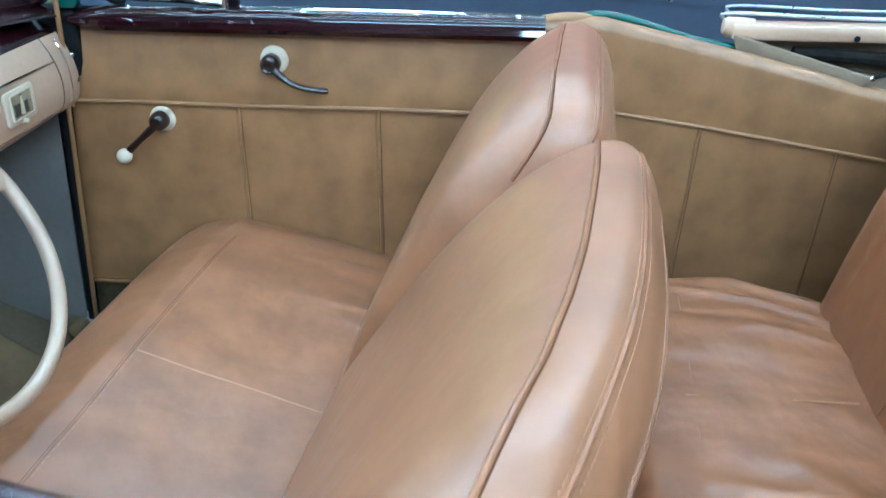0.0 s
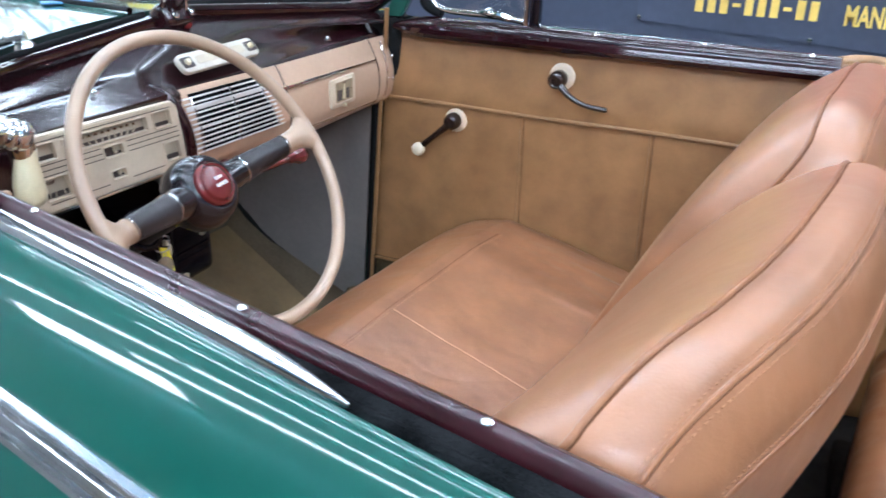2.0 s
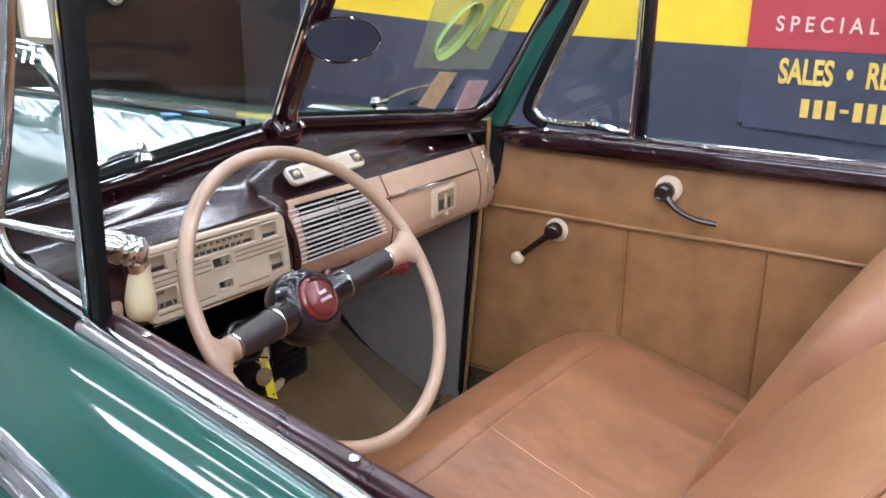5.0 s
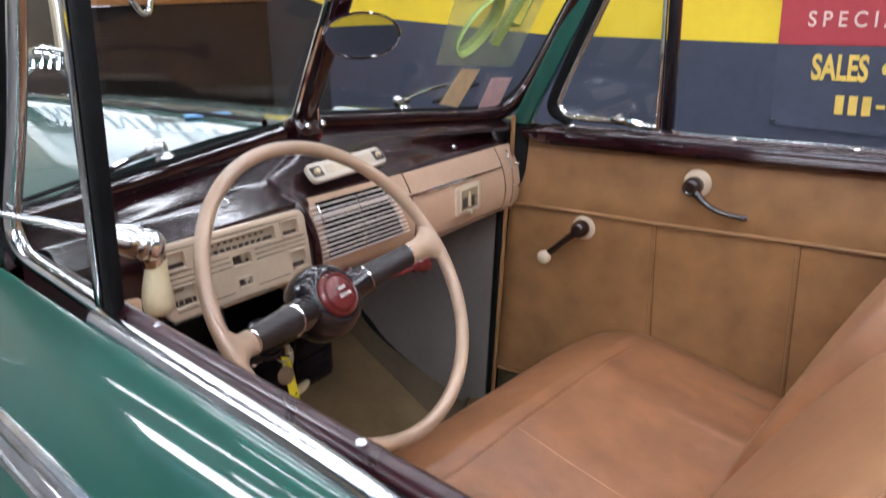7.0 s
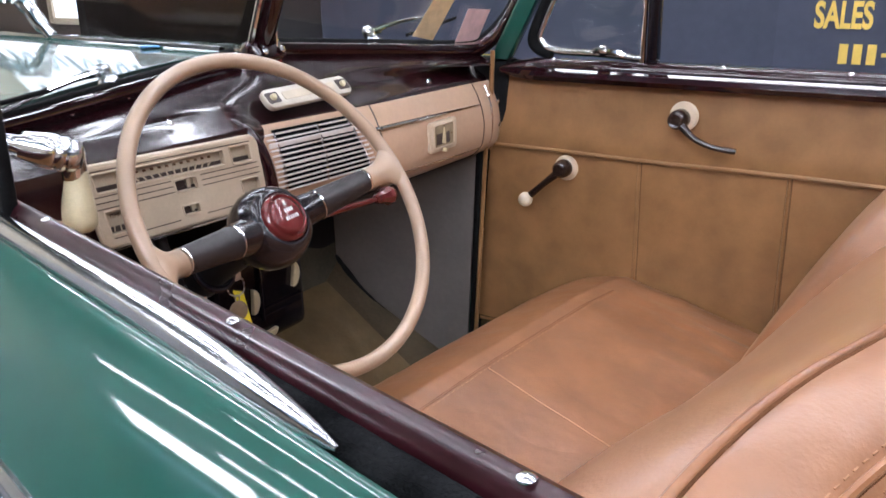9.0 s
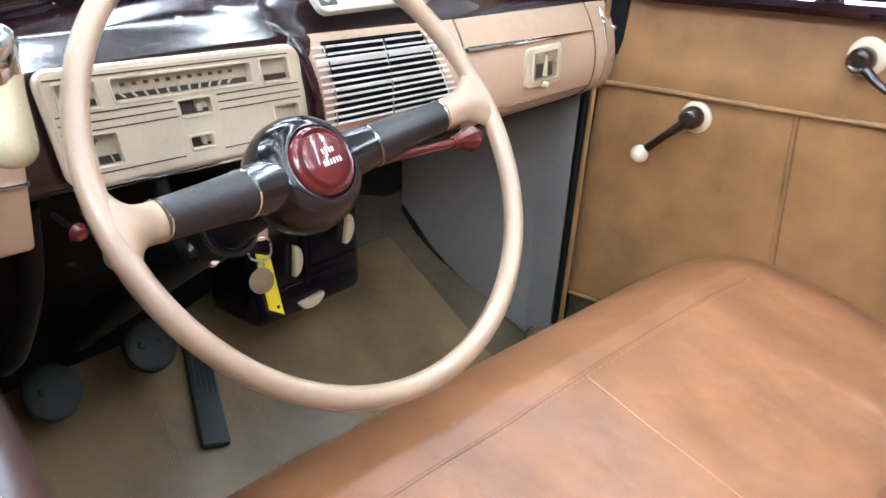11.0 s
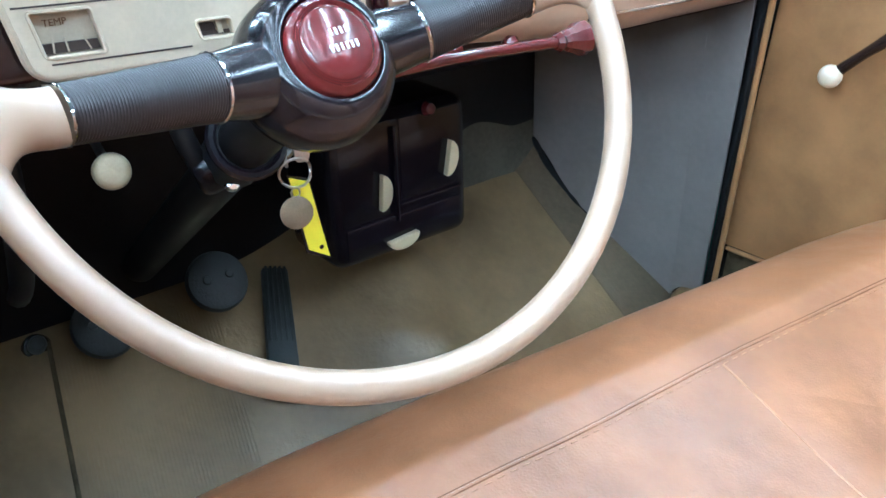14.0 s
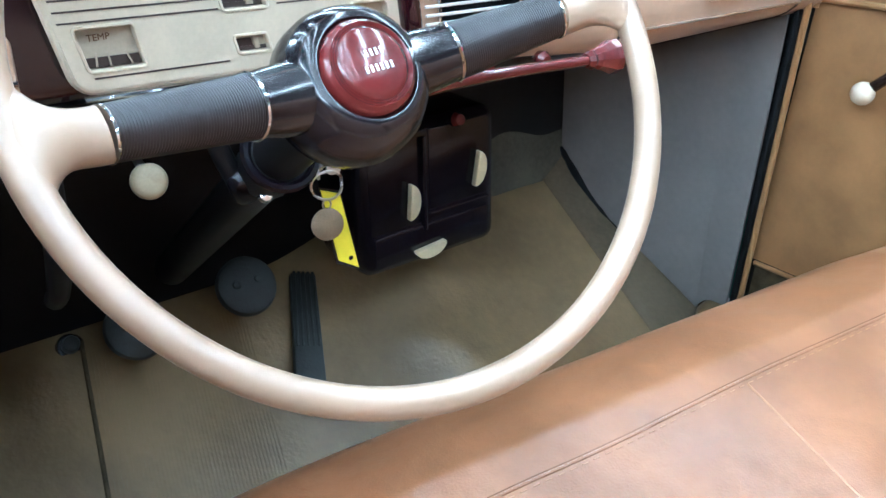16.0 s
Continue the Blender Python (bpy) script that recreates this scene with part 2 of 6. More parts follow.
def rbox(c, size, r=0.004, seg=2, rot=None):
    bm = bmesh.new()
    bmesh.ops.create_cube(bm, size=1)
    bmesh.ops.scale(bm, vec=size, verts=bm.verts)
    if r:
        bmesh.ops.bevel(bm, geom=bm.edges[:], offset=min(r, min(size) * 0.49), segments=seg, profile=0.5, affect="EDGES")
    m = Matrix.Translation(c) @ (rot.to_4x4() if rot else Matrix())
    bmesh.ops.transform(bm, matrix=m, verts=bm.verts)
    return bm


def grid(rows, close_u=False, close_v=False, caps=False):
    """A sheet through rows of points."""
    bm = bmesh.new()
    vs = [[bm.verts.new(p) for p in row] for row in rows]
    nu, nv = len(vs), len(vs[0])
    for i in range(nu if close_u else nu - 1):
        for j in range(nv if close_v else nv - 1):
            a, b = vs[i], vs[(i + 1) % nu]
            bm.faces.new((a[j], b[j], b[(j + 1) % nv], a[(j + 1) % nv]))
    if caps:
        bm.faces.new(vs[0])
        bm.faces.new(vs[-1][::-1])
    return bm


def spline(pts, n=8, closed=False):
    """Catmull-Rom through points."""
    pts = [Vector(p) for p in pts]
    out, k = [], len(pts)
    for i in range(k if closed else k - 1):
        p1, p2 = pts[i], pts[(i + 1) % k]
        p0 = pts[(i - 1) % k] if closed or i else p1 * 2 - p2
        p3 = pts[(i + 2) % k] if closed or i + 2 < k else p2 * 2 - p1
        for j in range(n):
            t = j / n
            out.append(0.5 * (2 * p1 + (p2 - p0) * t + (2 * p0 - 5 * p1 + 4 * p2 - p3) * t * t + (3 * p1 - p0 - 3 * p2 + p3) * t ** 3))
    if not closed:
        out.append(pts[-1].copy())
    return out


def tube(pts, r, n=12, closed=False, caps=True, squash=1.0):
    """A round bar along points; r may be a list."""
    pts = [Vector(p) for p in pts]
    k = len(pts)
    rows, up = [], None
    for i, p in enumerate(pts):
        a = pts[(i + 1) % k] if closed or i + 1 < k else p
        b = pts[(i - 1) % k] if closed or i else p
        d = (a - b).normalized()
        if up is None:
            up = d.orthogonal().normalized()
        up = (up - d * up.dot(d)).normalized()
        side = d.cross(up)
        rr = r[i] if isinstance(r, (list, tuple)) else r
        rows.append([p + rr * (math.cos(2 * math.pi * j / n) * up + squash * math.sin(2 * math.pi * j / n) * side) for j in range(n)])
    return grid(rows, close_u=closed, close_v=True, caps=caps and not closed)


def lathe(profile, origin, axis, n=32, closed=False):
    """Turned shape: (radius, height) along the axis."""
    ax = Vector(axis).normalized()
    u = ax.orthogonal().normalized()
    w = ax.cross(u)
    rows = [[Vector(origin) + ax * h + max(r, 1e-4) * (math.cos(2 * math.pi * j / n) * u + math.sin(2 * math.pi * j / n) * w) for j in range(n)] for r, h in profile]
    return grid(rows, close_v=True, close_u=closed, caps=not closed)


def plate(outline, depth, bevel=0.0, seg=2):
    """A flat slab from a planar outline of points, pushed by the vector depth."""
    bm = bmesh.new()
    face = bm.faces.new([bm.verts.new(p) for p in outline])
    ret = bmesh.ops.extrude_face_region(bm, geom=[face])
    vs = [e for e in ret["geom"] if isinstance(e, bmesh.types.BMVert)]
    bmesh.ops.translate(bm, vec=depth, verts=vs)
    if bevel:
        bmesh.ops.bevel(bm, geom=[e for e in bm.edges], offset=bevel, segments=seg, profile=0.5, affect="EDGES")
    return bm


def join(*bms):
    out = bmesh.new()
    for b in bms:
        me = bpy.data.meshes.new("tmp")
        b.to_mesh(me)
        b.free()
        out.from_mesh(me)
        bpy.data.meshes.remove(me)
    return out


def rounded_rect(w, h, r, n=5):
    """2-D outline."""
    out = []
    for cx, cy, a0 in ((w / 2 - r, h / 2 - r, 0), (-w / 2 + r, h / 2 - r, 90), (-w / 2 + r, -h / 2 + r, 180), (w / 2 - r, -h / 2 + r, 270)):
        for k in range(n + 1):
            a = radians(a0 + 90 * k / n)
            out.append((cx + r * math.cos(a), cy + r * math.sin(a)))
    return out


def smooth(f):
    f = min(1.0, max(0.0, f))
    return f * f * (3 - 2 * f)


def puff(hx, hy, hz, r, n=28, shape=None):
    """A rounded block, half sizes, as a fine mesh; shape moves each point."""
    bm = bmesh.new()
    bmesh.ops.create_cube(bm, size=2)
    bmesh.ops.subdivide_edges(bm, edges=bm.edges[:], cuts=n, use_grid_fill=True)
    for v in bm.verts:
        p = Vector((v.co.x * hx, v.co.y * hy, v.co.z * hz))
        q = Vector((max(-hx + r, min(hx - r, p.x)), max(-hy + r, min(hy - r, p.y)), max(-hz + r, min(hz - r, p.z))))
        d = p - q
        if d.length > 1e-6:
            p = q + d.normalized() * r
        v.co = shape(p) if shape else p
    return bm


# ---- garage ----
def slab(name, c, size, mat, label, category):
    return solid(name, rbox(c, size, 0), mat, label, category, kind="structure", smooth=False)


slab("ground", (-0.5, -1, -0.1), (60, 60, 0.2), CONCRETE, "grey sealed concrete workshop floor under the car", "floor")
slab("wall_north", (0.0, 3.75, 1.9), (14, 0.2, 3.8), WALL, "light painted workshop wall behind the banners", "wall")
slab("wall_south", (0.0, -6.1, 1.9), (14, 0.2, 3.8), BEIGEWALL, "light painted workshop wall", "wall")
slab("wall_west", (-7.1, -1.2, 1.9), (0.2, 9.7, 3.8), SANDWALL, "pale sand painted workshop wall beyond the car's nose", "wall")
roller = thing("roller_door", (-6.95, -2.9, 0.0), "pale grey sectional garage door, closed", "garage door")
ROLL = material("pale_door_paint", (0.42, 0.43, 0.43), 0.45, var=0.08, scale=2)
for k in range(6):
    part("panel", rbox((-6.93, -2.9, 0.26 + 0.52 * k), (0.05, 3.2, 0.5), 0.012), ROLL, roller)
for y in (-4.55, -1.25):
    part("track", rbox((-6.92, y, 1.6), (0.08, 0.07, 3.2), 0.005), STEEL, roller, "steel track")
part_w = thing("partition", (-2.7, 2.5, 0.0), "low dark brown partition with a wooden top rail", "partition")
slab("wall_east", (7.1, -1.2, 1.9), (0.2, 9.7, 3.8), WALL, "light painted workshop wall", "wall")
slab("wall_dado", (6.97, -1.2, 0.65), (0.05, 9.6, 1.3), NAVY, "navy painted lower band of the workshop wall", "wall")
slab("wall_dado", (-6.985, -1.2, 0.5), (0.02, 9.4, 1.0), NAVY, "navy painted lower band of the workshop wall", "wall")
slab("wall_band", (6.97, -1.2, 1.5), (0.05, 9.6, 0.4), YELLOW, "yellow painted band of the workshop wall", "wall")
slab("ceiling", (0.0, -1.2, 3.85), (14.4, 10.0, 0.1), CEIL, "dull grey workshop ceiling", "ceiling")


def panel_light(x, y, long):
    t = thing("ceiling_light", (x, y, 3.8), "wide white ceiling light with a glowing prismatic panel", "ceiling light", "ceiling lights")
    part("housing", rbox((x, y, 3.765), (long + 0.06, 0.36, 0.07), 0.01), CEIL, t)
    part("diffuser", rbox((x, y, 3.722), (long, 0.3, 0.03), 0.012, 3), TUBE, t, "glowing white diffuser")


def ceiling_light(x, y, tubes=(-0.048, 0.048)):
    t = thing("ceiling_light", (x, y, 3.8), "long unseen ceiling light with glowing tubes side by side, added for fill" if len(tubes) > 1 else "long slim ceiling batten with one glowing tube", "ceiling light", "ceiling lights")
    part("housing", rbox((x, y, 3.77), (2.44, 0.1 + 0.1 * (len(tubes) - 1), 0.06), 0.01), CEIL, t)
    part("reflector", rbox((x, y, 3.736), (2.4, 0.08 + 0.09 * (len(tubes) - 1), 0.012), 0.004), WHITE, t, "white reflector tray")
    for dy in tubes:
        tb = part("lamp_tube", tube([(x - 1.16, y + dy, 3.705), (x + 1.16, y + dy, 3.705)], 0.02, 10), TUBE, t, "glowing fluorescent tube")
        for dx in (-1.18, 1.18):
            part("socket", rbox((x + dx, y + dy, 3.708), (0.03, 0.04, 0.06), 0.005), WHITE, tb, "white tube socket")


# three rows of battens over the car; unseen fill pairs beyond it, triples behind the camera
for ly, first, n in ((0.3, -1.7, 3), (-0.45, -4.0, 4), (-0.88, -2.4, 3)):
    for k in range(n):
        ceiling_light(first + 2.45 * k, ly, (0.0,))
for lx in (-4.9, -2.45, 0.0, 2.45):
    for ly in (1.5, 2.8):
        ceiling_light(lx, ly)
# triple lights added to brighten the far door, clear of the paint's reflections
for lx in (0.3, 2.75, 5.2):
    for ly in (-2.6, -3.9):
        ceiling_light(lx, ly, (-0.1, 0.0, 0.1))
panel_light(-4.45, -1.27, 2.1)
# this second panel is unseen and only adds light
panel_light(1.3, -3.2, 1.2)
# unseen blue channel, added to reflect as a blue band in the door paint
duct = thing("blue_channel", (0.0, -2.0, 3.7), "long pale blue channel under the ceiling, unseen, added for a blue reflection", "duct")
part("channel", rbox((-2.0, -2.0, 3.66), (9.8, 0.62, 0.2), 0.02, 3), CHANNEL_BLUE, duct)
for x in (-6.2, -4.0, -1.8, 0.4, 2.4):
    part("hanger", rbox((x, -2.0, 3.66), (0.04, 0.65, 0.23), 0.006), STEEL, duct, "steel hanger strap")

part("panel", rbox((-2.7, 2.41, 0.68), (0.06, 1.0, 1.36), 0.005), DARKWALL, part_w)
part("top_rail", rbox((-2.69, 2.41, 1.38), (0.09, 1.02, 0.035), 0.006), material("varnished_rail", (0.3, 0.12, 0.03), 0.35, var=0.2, scale=8), part_w, "orange-brown wooden rail")

part("upper_board", rbox((-2.73, 2.53, 1.58), (0.03, 0.78, 0.36), 0.004), material("red_brown_board", (0.085, 0.03, 0.014), 0.45, var=0.3, scale=6, stretch=(1, 0.3, 3)), part_w, "red-brown varnished board")
hook = thing("rail_hook", (-2.64, 2.13, 1.37), "bent chrome hook hanging on the wooden rail", "hook")
part("bend", tube(spline([(-2.66, 2.05, 1.42), (-2.635, 2.07, 1.37), (-2.63, 2.1, 1.33), (-2.63, 2.14, 1.33), (-2.635, 2.16, 1.38), (-2.65, 2.2, 1.405), (-2.66, 2.26, 1.405)], 5), 0.016, 10), CHROME, hook)
clip = thing("rail_clip", (-2.68, 2.74, 1.4), "bright metal clip lying on the wooden rail", "clip")
part("body", rbox((-2.68, 2.74, 1.412), (0.05, 0.16, 0.028), 0.008), STEEL, clip)
part("knob", lathe([(0.0, 0.03), (0.012, 0.028), (0.016, 0.02), (0.012, 0.0)], (-2.68, 2.8, 1.425), (0, 0.3, 1), 14), CHROME, clip)

# unseen glowing panel, added so that the hood has something bright to reflect
signw = thing("hood_glow_sign", (-5.0, 3.6, 1.9), "unseen glowing white sign with pale blue script strokes, added to brighten the hood", "sign")
part("panel", rbox((-5.0, 3.6, 2.75), (3.7, 0.06, 1.7), 0.004), material("glowing_white", (0.9, 0.96, 1.0), 0.4, emit=2.6), signw, "glowing white panel face")
BLUE = material("blue_script", (0.4, 0.54, 0.6), 0.5, var=0.1, scale=4)
for row in (2.35, 3.05):
    for k in range(8):
        x = -6.5 + 0.42 * k
        part("script_stroke", tube(spline([(x, 3.56, row - 0.12), (x + 0.12, 3.56, row + 0.24), (x + 0.24, 3.56, row - 0.1), (x + 0.34, 3.56, row + 0.14)], 5), 0.028, 6, squash=0.2), BLUE, signw, "pale blue script stroke")
win = thing("window_1", (-5.4, 3.64, 0.9), "bright daylit window in a white frame", "window", kind="structure")
part("pane", rbox((-5.3, 3.634, 1.24), (0.72, 0.01, 0.56), 0), material("bright_pane", (0.8, 0.88, 1.0), 0.3, emit=2.5), win, "pale daylit pane", smooth=False)
for x in (-5.68, -5.3, -4.92):
    part("frame", rbox((x, 3.63, 1.24), (0.06, 0.05, 0.62), 0.005), CREAM, win, "white window frame")
part("frame", rbox((-5.3, 3.63, 0.95), (0.7, 0.05, 0.05), 0.005), CREAM, win, "white window frame")
slab("wall_panel", (-5.2, 3.646, 0.8), (3.4, 0.012, 1.6), material("brown_panelling", (0.06, 0.04, 0.03), 0.6, var=0.3, scale=2), "dark brown panelling behind the car's nose", "wall")

# ---- banners ----
YB = 3.185


def text_mesh(body, size, place, mat, parent, squeeze=1.0, rz=0.0, bold=0.02):
    """Flat letters on a plane that faces -y."""
    cu = bpy.data.curves.new("text", "FONT")
    cu.body, cu.size, cu.extrude, cu.offset = body, size, 0.0015, bold * size
    tmp = bpy.data.objects.new("tmp", cu)
    me = bpy.data.meshes.new_from_object(tmp)
    bpy.data.objects.remove(tmp)
    me.transform(Matrix.Translation(place) @ Matrix.Rotation(rz, 4, "Y") @ Matrix.Rotation(radians(90), 4, "X") @ Matrix.Diagonal((squeeze, 1, 1, 1)))
    me.transform(Matrix.Translation(-anchor(parent)))
    bm = bmesh.new()
    bm.from_mesh(me)
    bpy.data.meshes.remove(me)
    bm.verts.index_update()
    left = set(bm.verts)
    while left:
        todo, isle = [left.pop()], []
        while todo:
            v = todo.pop()
            isle.append(v)
            for e in v.link_edges:
                o = e.other_vert(v)
                if o in left:
                    left.remove(o)
                    todo.append(o)
        at = {v: k for k, v in enumerate(isle)}
        faces = {f for v in isle for f in v.link_faces}
        one = bpy.data.meshes.new("letter")
        one.from_pydata([v.co[:] for v in isle], [], [[at[v] for v in f.verts] for f in faces])
        one.materials.append(mat)
        ob = new("letter", one)
        ob.parent = parent
    bm.free()


wallb = thing("wall_banner", (-1.4, YB + 0.02, 0.3), "long navy vinyl wall banner with a yellow band along its top", "banner")
EDGE = [(-0.2, 1.186), (-1.23, 1.203), (-2.34, 1.281), (-2.5, 1.322), (-3.1, 1.492)]
part("navy_field", plate([V(x, YB + 0.012, z) for x, z in [(-2.52, 0.1), (-0.2, 0.1), (-0.2, 1.186), (-1.23, 1.203), (-2.34, 1.281), (-2.5, 1.322), (-2.52, 1.3277)]], V(0, 0.006, 0)), NAVY, wallb, smooth=False)
# the banner is coloured darker left of x = -2.52
part("dark_field", plate([V(x, YB + 0.012, z) for x, z in [(-3.1, 0.1), (-2.522, 0.1), (-2.522, 1.328), (-3.1, 1.492)]], V(0, 0.006, 0)), DARK_END, wallb, "darker end of the banner", smooth=False)
part("white_field", rbox((-1.435, YB + 0.012, 1.96), (2.47, 0.006, 0.785), 0), material("grey_vinyl", (0.3, 0.3, 0.3), 0.45, var=0.04, scale=2), wallb, "grey upper field")
part("yellow_band", plate([V(x, YB + 0.012, z + 0.002) for x, z in EDGE + [(-3.1, 1.565), (-0.2, 1.565)]], V(0, 0.006, 0)), YELLOW, wallb, "yellow band", smooth=False)
wallc = thing("wall_banner", (1.6, YB + 0.02, 0.3), "dark navy vinyl wall covering", "banner")
part("navy_field", rbox((1.9, YB + 0.012, 0.66), (4.2, 0.006, 1.3), 0), NAVY, wallc)

sign = thing("banner", (1.0, YB, 0.85), "navy and red vinyl banner with gold lettering, pinned up", "banner")
part("navy_field", plate([(-0.2, YB, 0.875), (1.9, YB, 0.78), (1.9, YB, 1.185), (-0.2, YB, 1.185)], (0, 0.004, 0)), NAVY, sign)
part("red_field", plate([(-0.2, YB, 1.187), (1.9, YB, 1.187), (1.9, YB, 1.75), (-0.2, YB, 1.75)], (0, 0.004, 0)), REDV, sign, "red upper field")
text_mesh("S P E C I A L T Y", 0.08, (-0.1, YB - 0.003, 1.256), PALE, sign, 0.86, bold=0.012)
text_mesh("SALES  \u2022  RESTORATION  \u2022  SERVICE", 0.132, (-0.068, YB - 0.003, 1.06), GOLD, sign, 0.585, bold=0.03)
text_mesh("MANKATO, MN", 0.104, (0.58, YB - 0.003, 0.925), GOLD, sign, 0.58, bold=0.03)
for k in range(10):
    part("number_bar", rbox((0.045 + 0.0475 * k, YB - 0.002, 0.966), (0.03, 0.003, 0.072 if k not in (3, 7) else 0.014), 0), GOLD, sign, "gold bar")
for px, pz in ((-0.19, 0.889), (0.476, 0.858), (1.19, 0.825)):
    part("pin", lathe([(0.0, 0.006), (0.009, 0.004), (0.011, 0.0)], (px, YB - 0.002, pz), (0, -1, 0), 12), CHROME, sign, "bright banner pin")

# ---- passenger door ----
YD = 1.30
door = thing("door_1", (0.12, YD, 0.4), "closed car door with tan leather trim, maroon window moulding and piping", "car door", kind="structure")


def trim_panel(x0, x1, z0, z1, bulge=0.004, y=YD, nx=18, nz=10, slant=0.0, tilt=0.0):
    """A padded trim field facing -y with soft edges."""
    rows = []
    for i in range(nx + 1):
        u = i / nx
        row = []
        for j in range(nz + 1):
            w = j / nz
            e = min(1, 10 * min(u, 1 - u)) ** 0.5 * min(1, 8 * min(w, 1 - w)) ** 0.5
            row.append((x0 + (x1 - x0) * u - slant * (1 - w) * (1 - u), y - bulge * e + tilt * w, z0 + (z1 - z0) * w))
        rows.append(row)
    return grid(rows)


part("door_shell", rbox((0.13, YD + 0.098, 0.76), (0.93, 0.13, 0.7), 0.01), GREEN, door)
part("upper_trim", trim_panel(-0.331, 0.59, 0.952, 1.112, tilt=0.02), TRIM, door)
for a, b in ((-0.342, 0.0), (0.0, 0.282), (0.282, 0.59)):
    part("lower_trim", trim_panel(a, b, 0.535, 0.95, slant=0.04 if a < -0.3 else 0.0), TRIM, door)
part("carpet_strip", trim_panel(-0.37, 0.59, 0.42, 0.53, 0.002, slant=0.008), OLIVE, door, "olive carpet strip")
part("piping", tube([(-0.33 + 0.92 * k / 12, YD - 0.006, 0.951 + 0.001 * math.sin(k)) for k in range(13)], 0.0042, 8), WELT, door)
for xs in (0.0, 0.282):
    part("seam_welt", tube([(xs, YD - 0.001, 0.948), (xs + 0.002, YD - 0.001, 0.53)], 0.0036, 8), TRIM, door, "raised tan seam welt")
    part("seam", tube([(xs + 0.0045, YD - 0.0008, 0.948), (xs + 0.0065, YD - 0.0008, 0.53)], 0.0011, 6), SEAM, door)
    part("stitching", join(*[tube([(xs - 0.0035, YD - 0.0032, 0.945 - 0.0052 * k), (xs - 0.0035, YD - 0.0032, 0.942 - 0.0052 * k)], 0.0005, 4) for k in range(78)]), SEAM, door, "fine tan stitching")
part("carpet_piping", tube([(-0.37, YD - 0.005, 0.532), (0.59, YD - 0.005, 0.536)], 0.004, 8), WELT, door)

# maroon window moulding, rounded at its front end
GP = [(0.0, 1.092), (-0.012, 1.094), (-0.018, 1.104), (-0.014, 1.114), (-0.004, 1.119), (-0.002, 1.124), (0.004, 1.132), (0.011, 1.1365), (0.018, 1.1365), (0.023, 1.132), (0.024, 1.1)]
rows = []
for k in range(25):
    x = -0.318 + 0.92 * k / 24
    f = min(1.0, (k + 0.15) / 2.0) ** 0.5
    rows.append([(x, YD + o * (f if o < 0 else 1), 1.112 + (z - 1.112) * f) for o, z in GP])
part("garnish_moulding", grid(rows, close_v=True, caps=True), MAROON, door, "glossy dark maroon moulding")
part("weatherstrip", rbox((0.14, YD + 0.038, 1.1), (0.9, 0.026, 0.056), 0.004), FELT, door, "black felt weatherstrip")
part("chrome_strip", tube(spline([(-0.02, YD + 0.054, 1.13), (0.3, YD + 0.054, 1.13), (0.5, YD + 0.054, 1.126), (0.6, YD + 0.055, 1.121)], 6), 0.0035, 8), CHROME, door)


def screw(x, y, z, axis, parent, r=0.006):
    part("screw", lathe([(0.0, 0.42 * r), (r * 0.45, 0.38 * r), (r * 0.8, 0.24 * r), (r, 0.06 * r), (r * 1.02, -0.1 * r)], (x, y, z), axis, 14), CHROME, parent, "domed chrome screw")


for xs in (-0.2, 0.143, 0.358, 0.55):
    screw(xs, YD + 0.011, 1.1355, (0, -0.4, 1), door)

# window crank and latch handle
crank = part("window_crank", lathe([(0.0, 0.007), (0.0175, 0.0065), (0.024, 0.0045), (0.0262, 0.0025), (0.0268, 0.0)], (-0.157, YD - 0.003, 0.917), (0, -1, 0), 28), CREAM, door, "cream crank escutcheon")
part("boss", lathe([(0.0, 0.03), (0.012, 0.029), (0.017, 0.022), (0.019, 0.01), (0.019, 0.0)], (-0.157, YD - 0.014, 0.919), (0, -1, 0), 20), BROWN, crank, "dark plastic boss")
part("arm", tube([(-0.157, YD - 0.032, 0.917), (-0.195, YD - 0.036, 0.884), (-0.233, YD - 0.036, 0.849)], [0.009, 0.0065, 0.0075], 10), BROWN, crank, "dark brown crank arm")
part("knob", lathe([(0.0, 0.0265), (0.005, 0.026), (0.0095, 0.0242), (0.013, 0.021), (0.015, 0.0165), (0.0155, 0.012), (0.0145, 0.0075), (0.0115, 0.003), (0.006, 0.0)], (-0.233, YD - 0.028, 0.848), (0, -1, 0), 20), CREAM, crank, "cream knob")
latch = part("door_handle", lathe([(0.0, 0.007), (0.0185, 0.0065), (0.0252, 0.0045), (0.0275, 0.0025), (0.028, 0.0)], (0.083, YD - 0.003, 1.044), (0, -1, 0), 28), CREAM, door, "cream handle escutcheon")
part("boss", lathe([(0.0, 0.032), (0.011, 0.031), (0.017, 0.025), (0.019, 0.012), (0.019, 0.0)], (0.08, YD - 0.014, 1.041), (0, -1, 0), 20), BROWN, latch)
part("cap", lathe([(0.0, 0.0), (0.008, 0.0008), (0.0115, 0.003), (0.013, 0.0025), (0.0145, 0.0)], (0.08, YD - 0.0445, 1.041), (0, -1, 0), 20), BROWN, latch, "cupped centre of the boss")
part("lever", tube(spline([(0.083, YD - 0.038, 1.04), (0.115, YD - 0.045, 1.014), (0.15, YD - 0.042, 0.999), (0.19, YD - 0.03, 0.992)], 6), [0.009, 0.0085, 0.008, 0.0075, 0.007, 0.0065, 0.006, 0.006, 0.0058, 0.0056, 0.0055, 0.0055, 0.0055, 0.0055, 0.0055, 0.0057, 0.006, 0.006, 0.005], 10, squash=0.7), BROWN, latch, "dark curved lever")

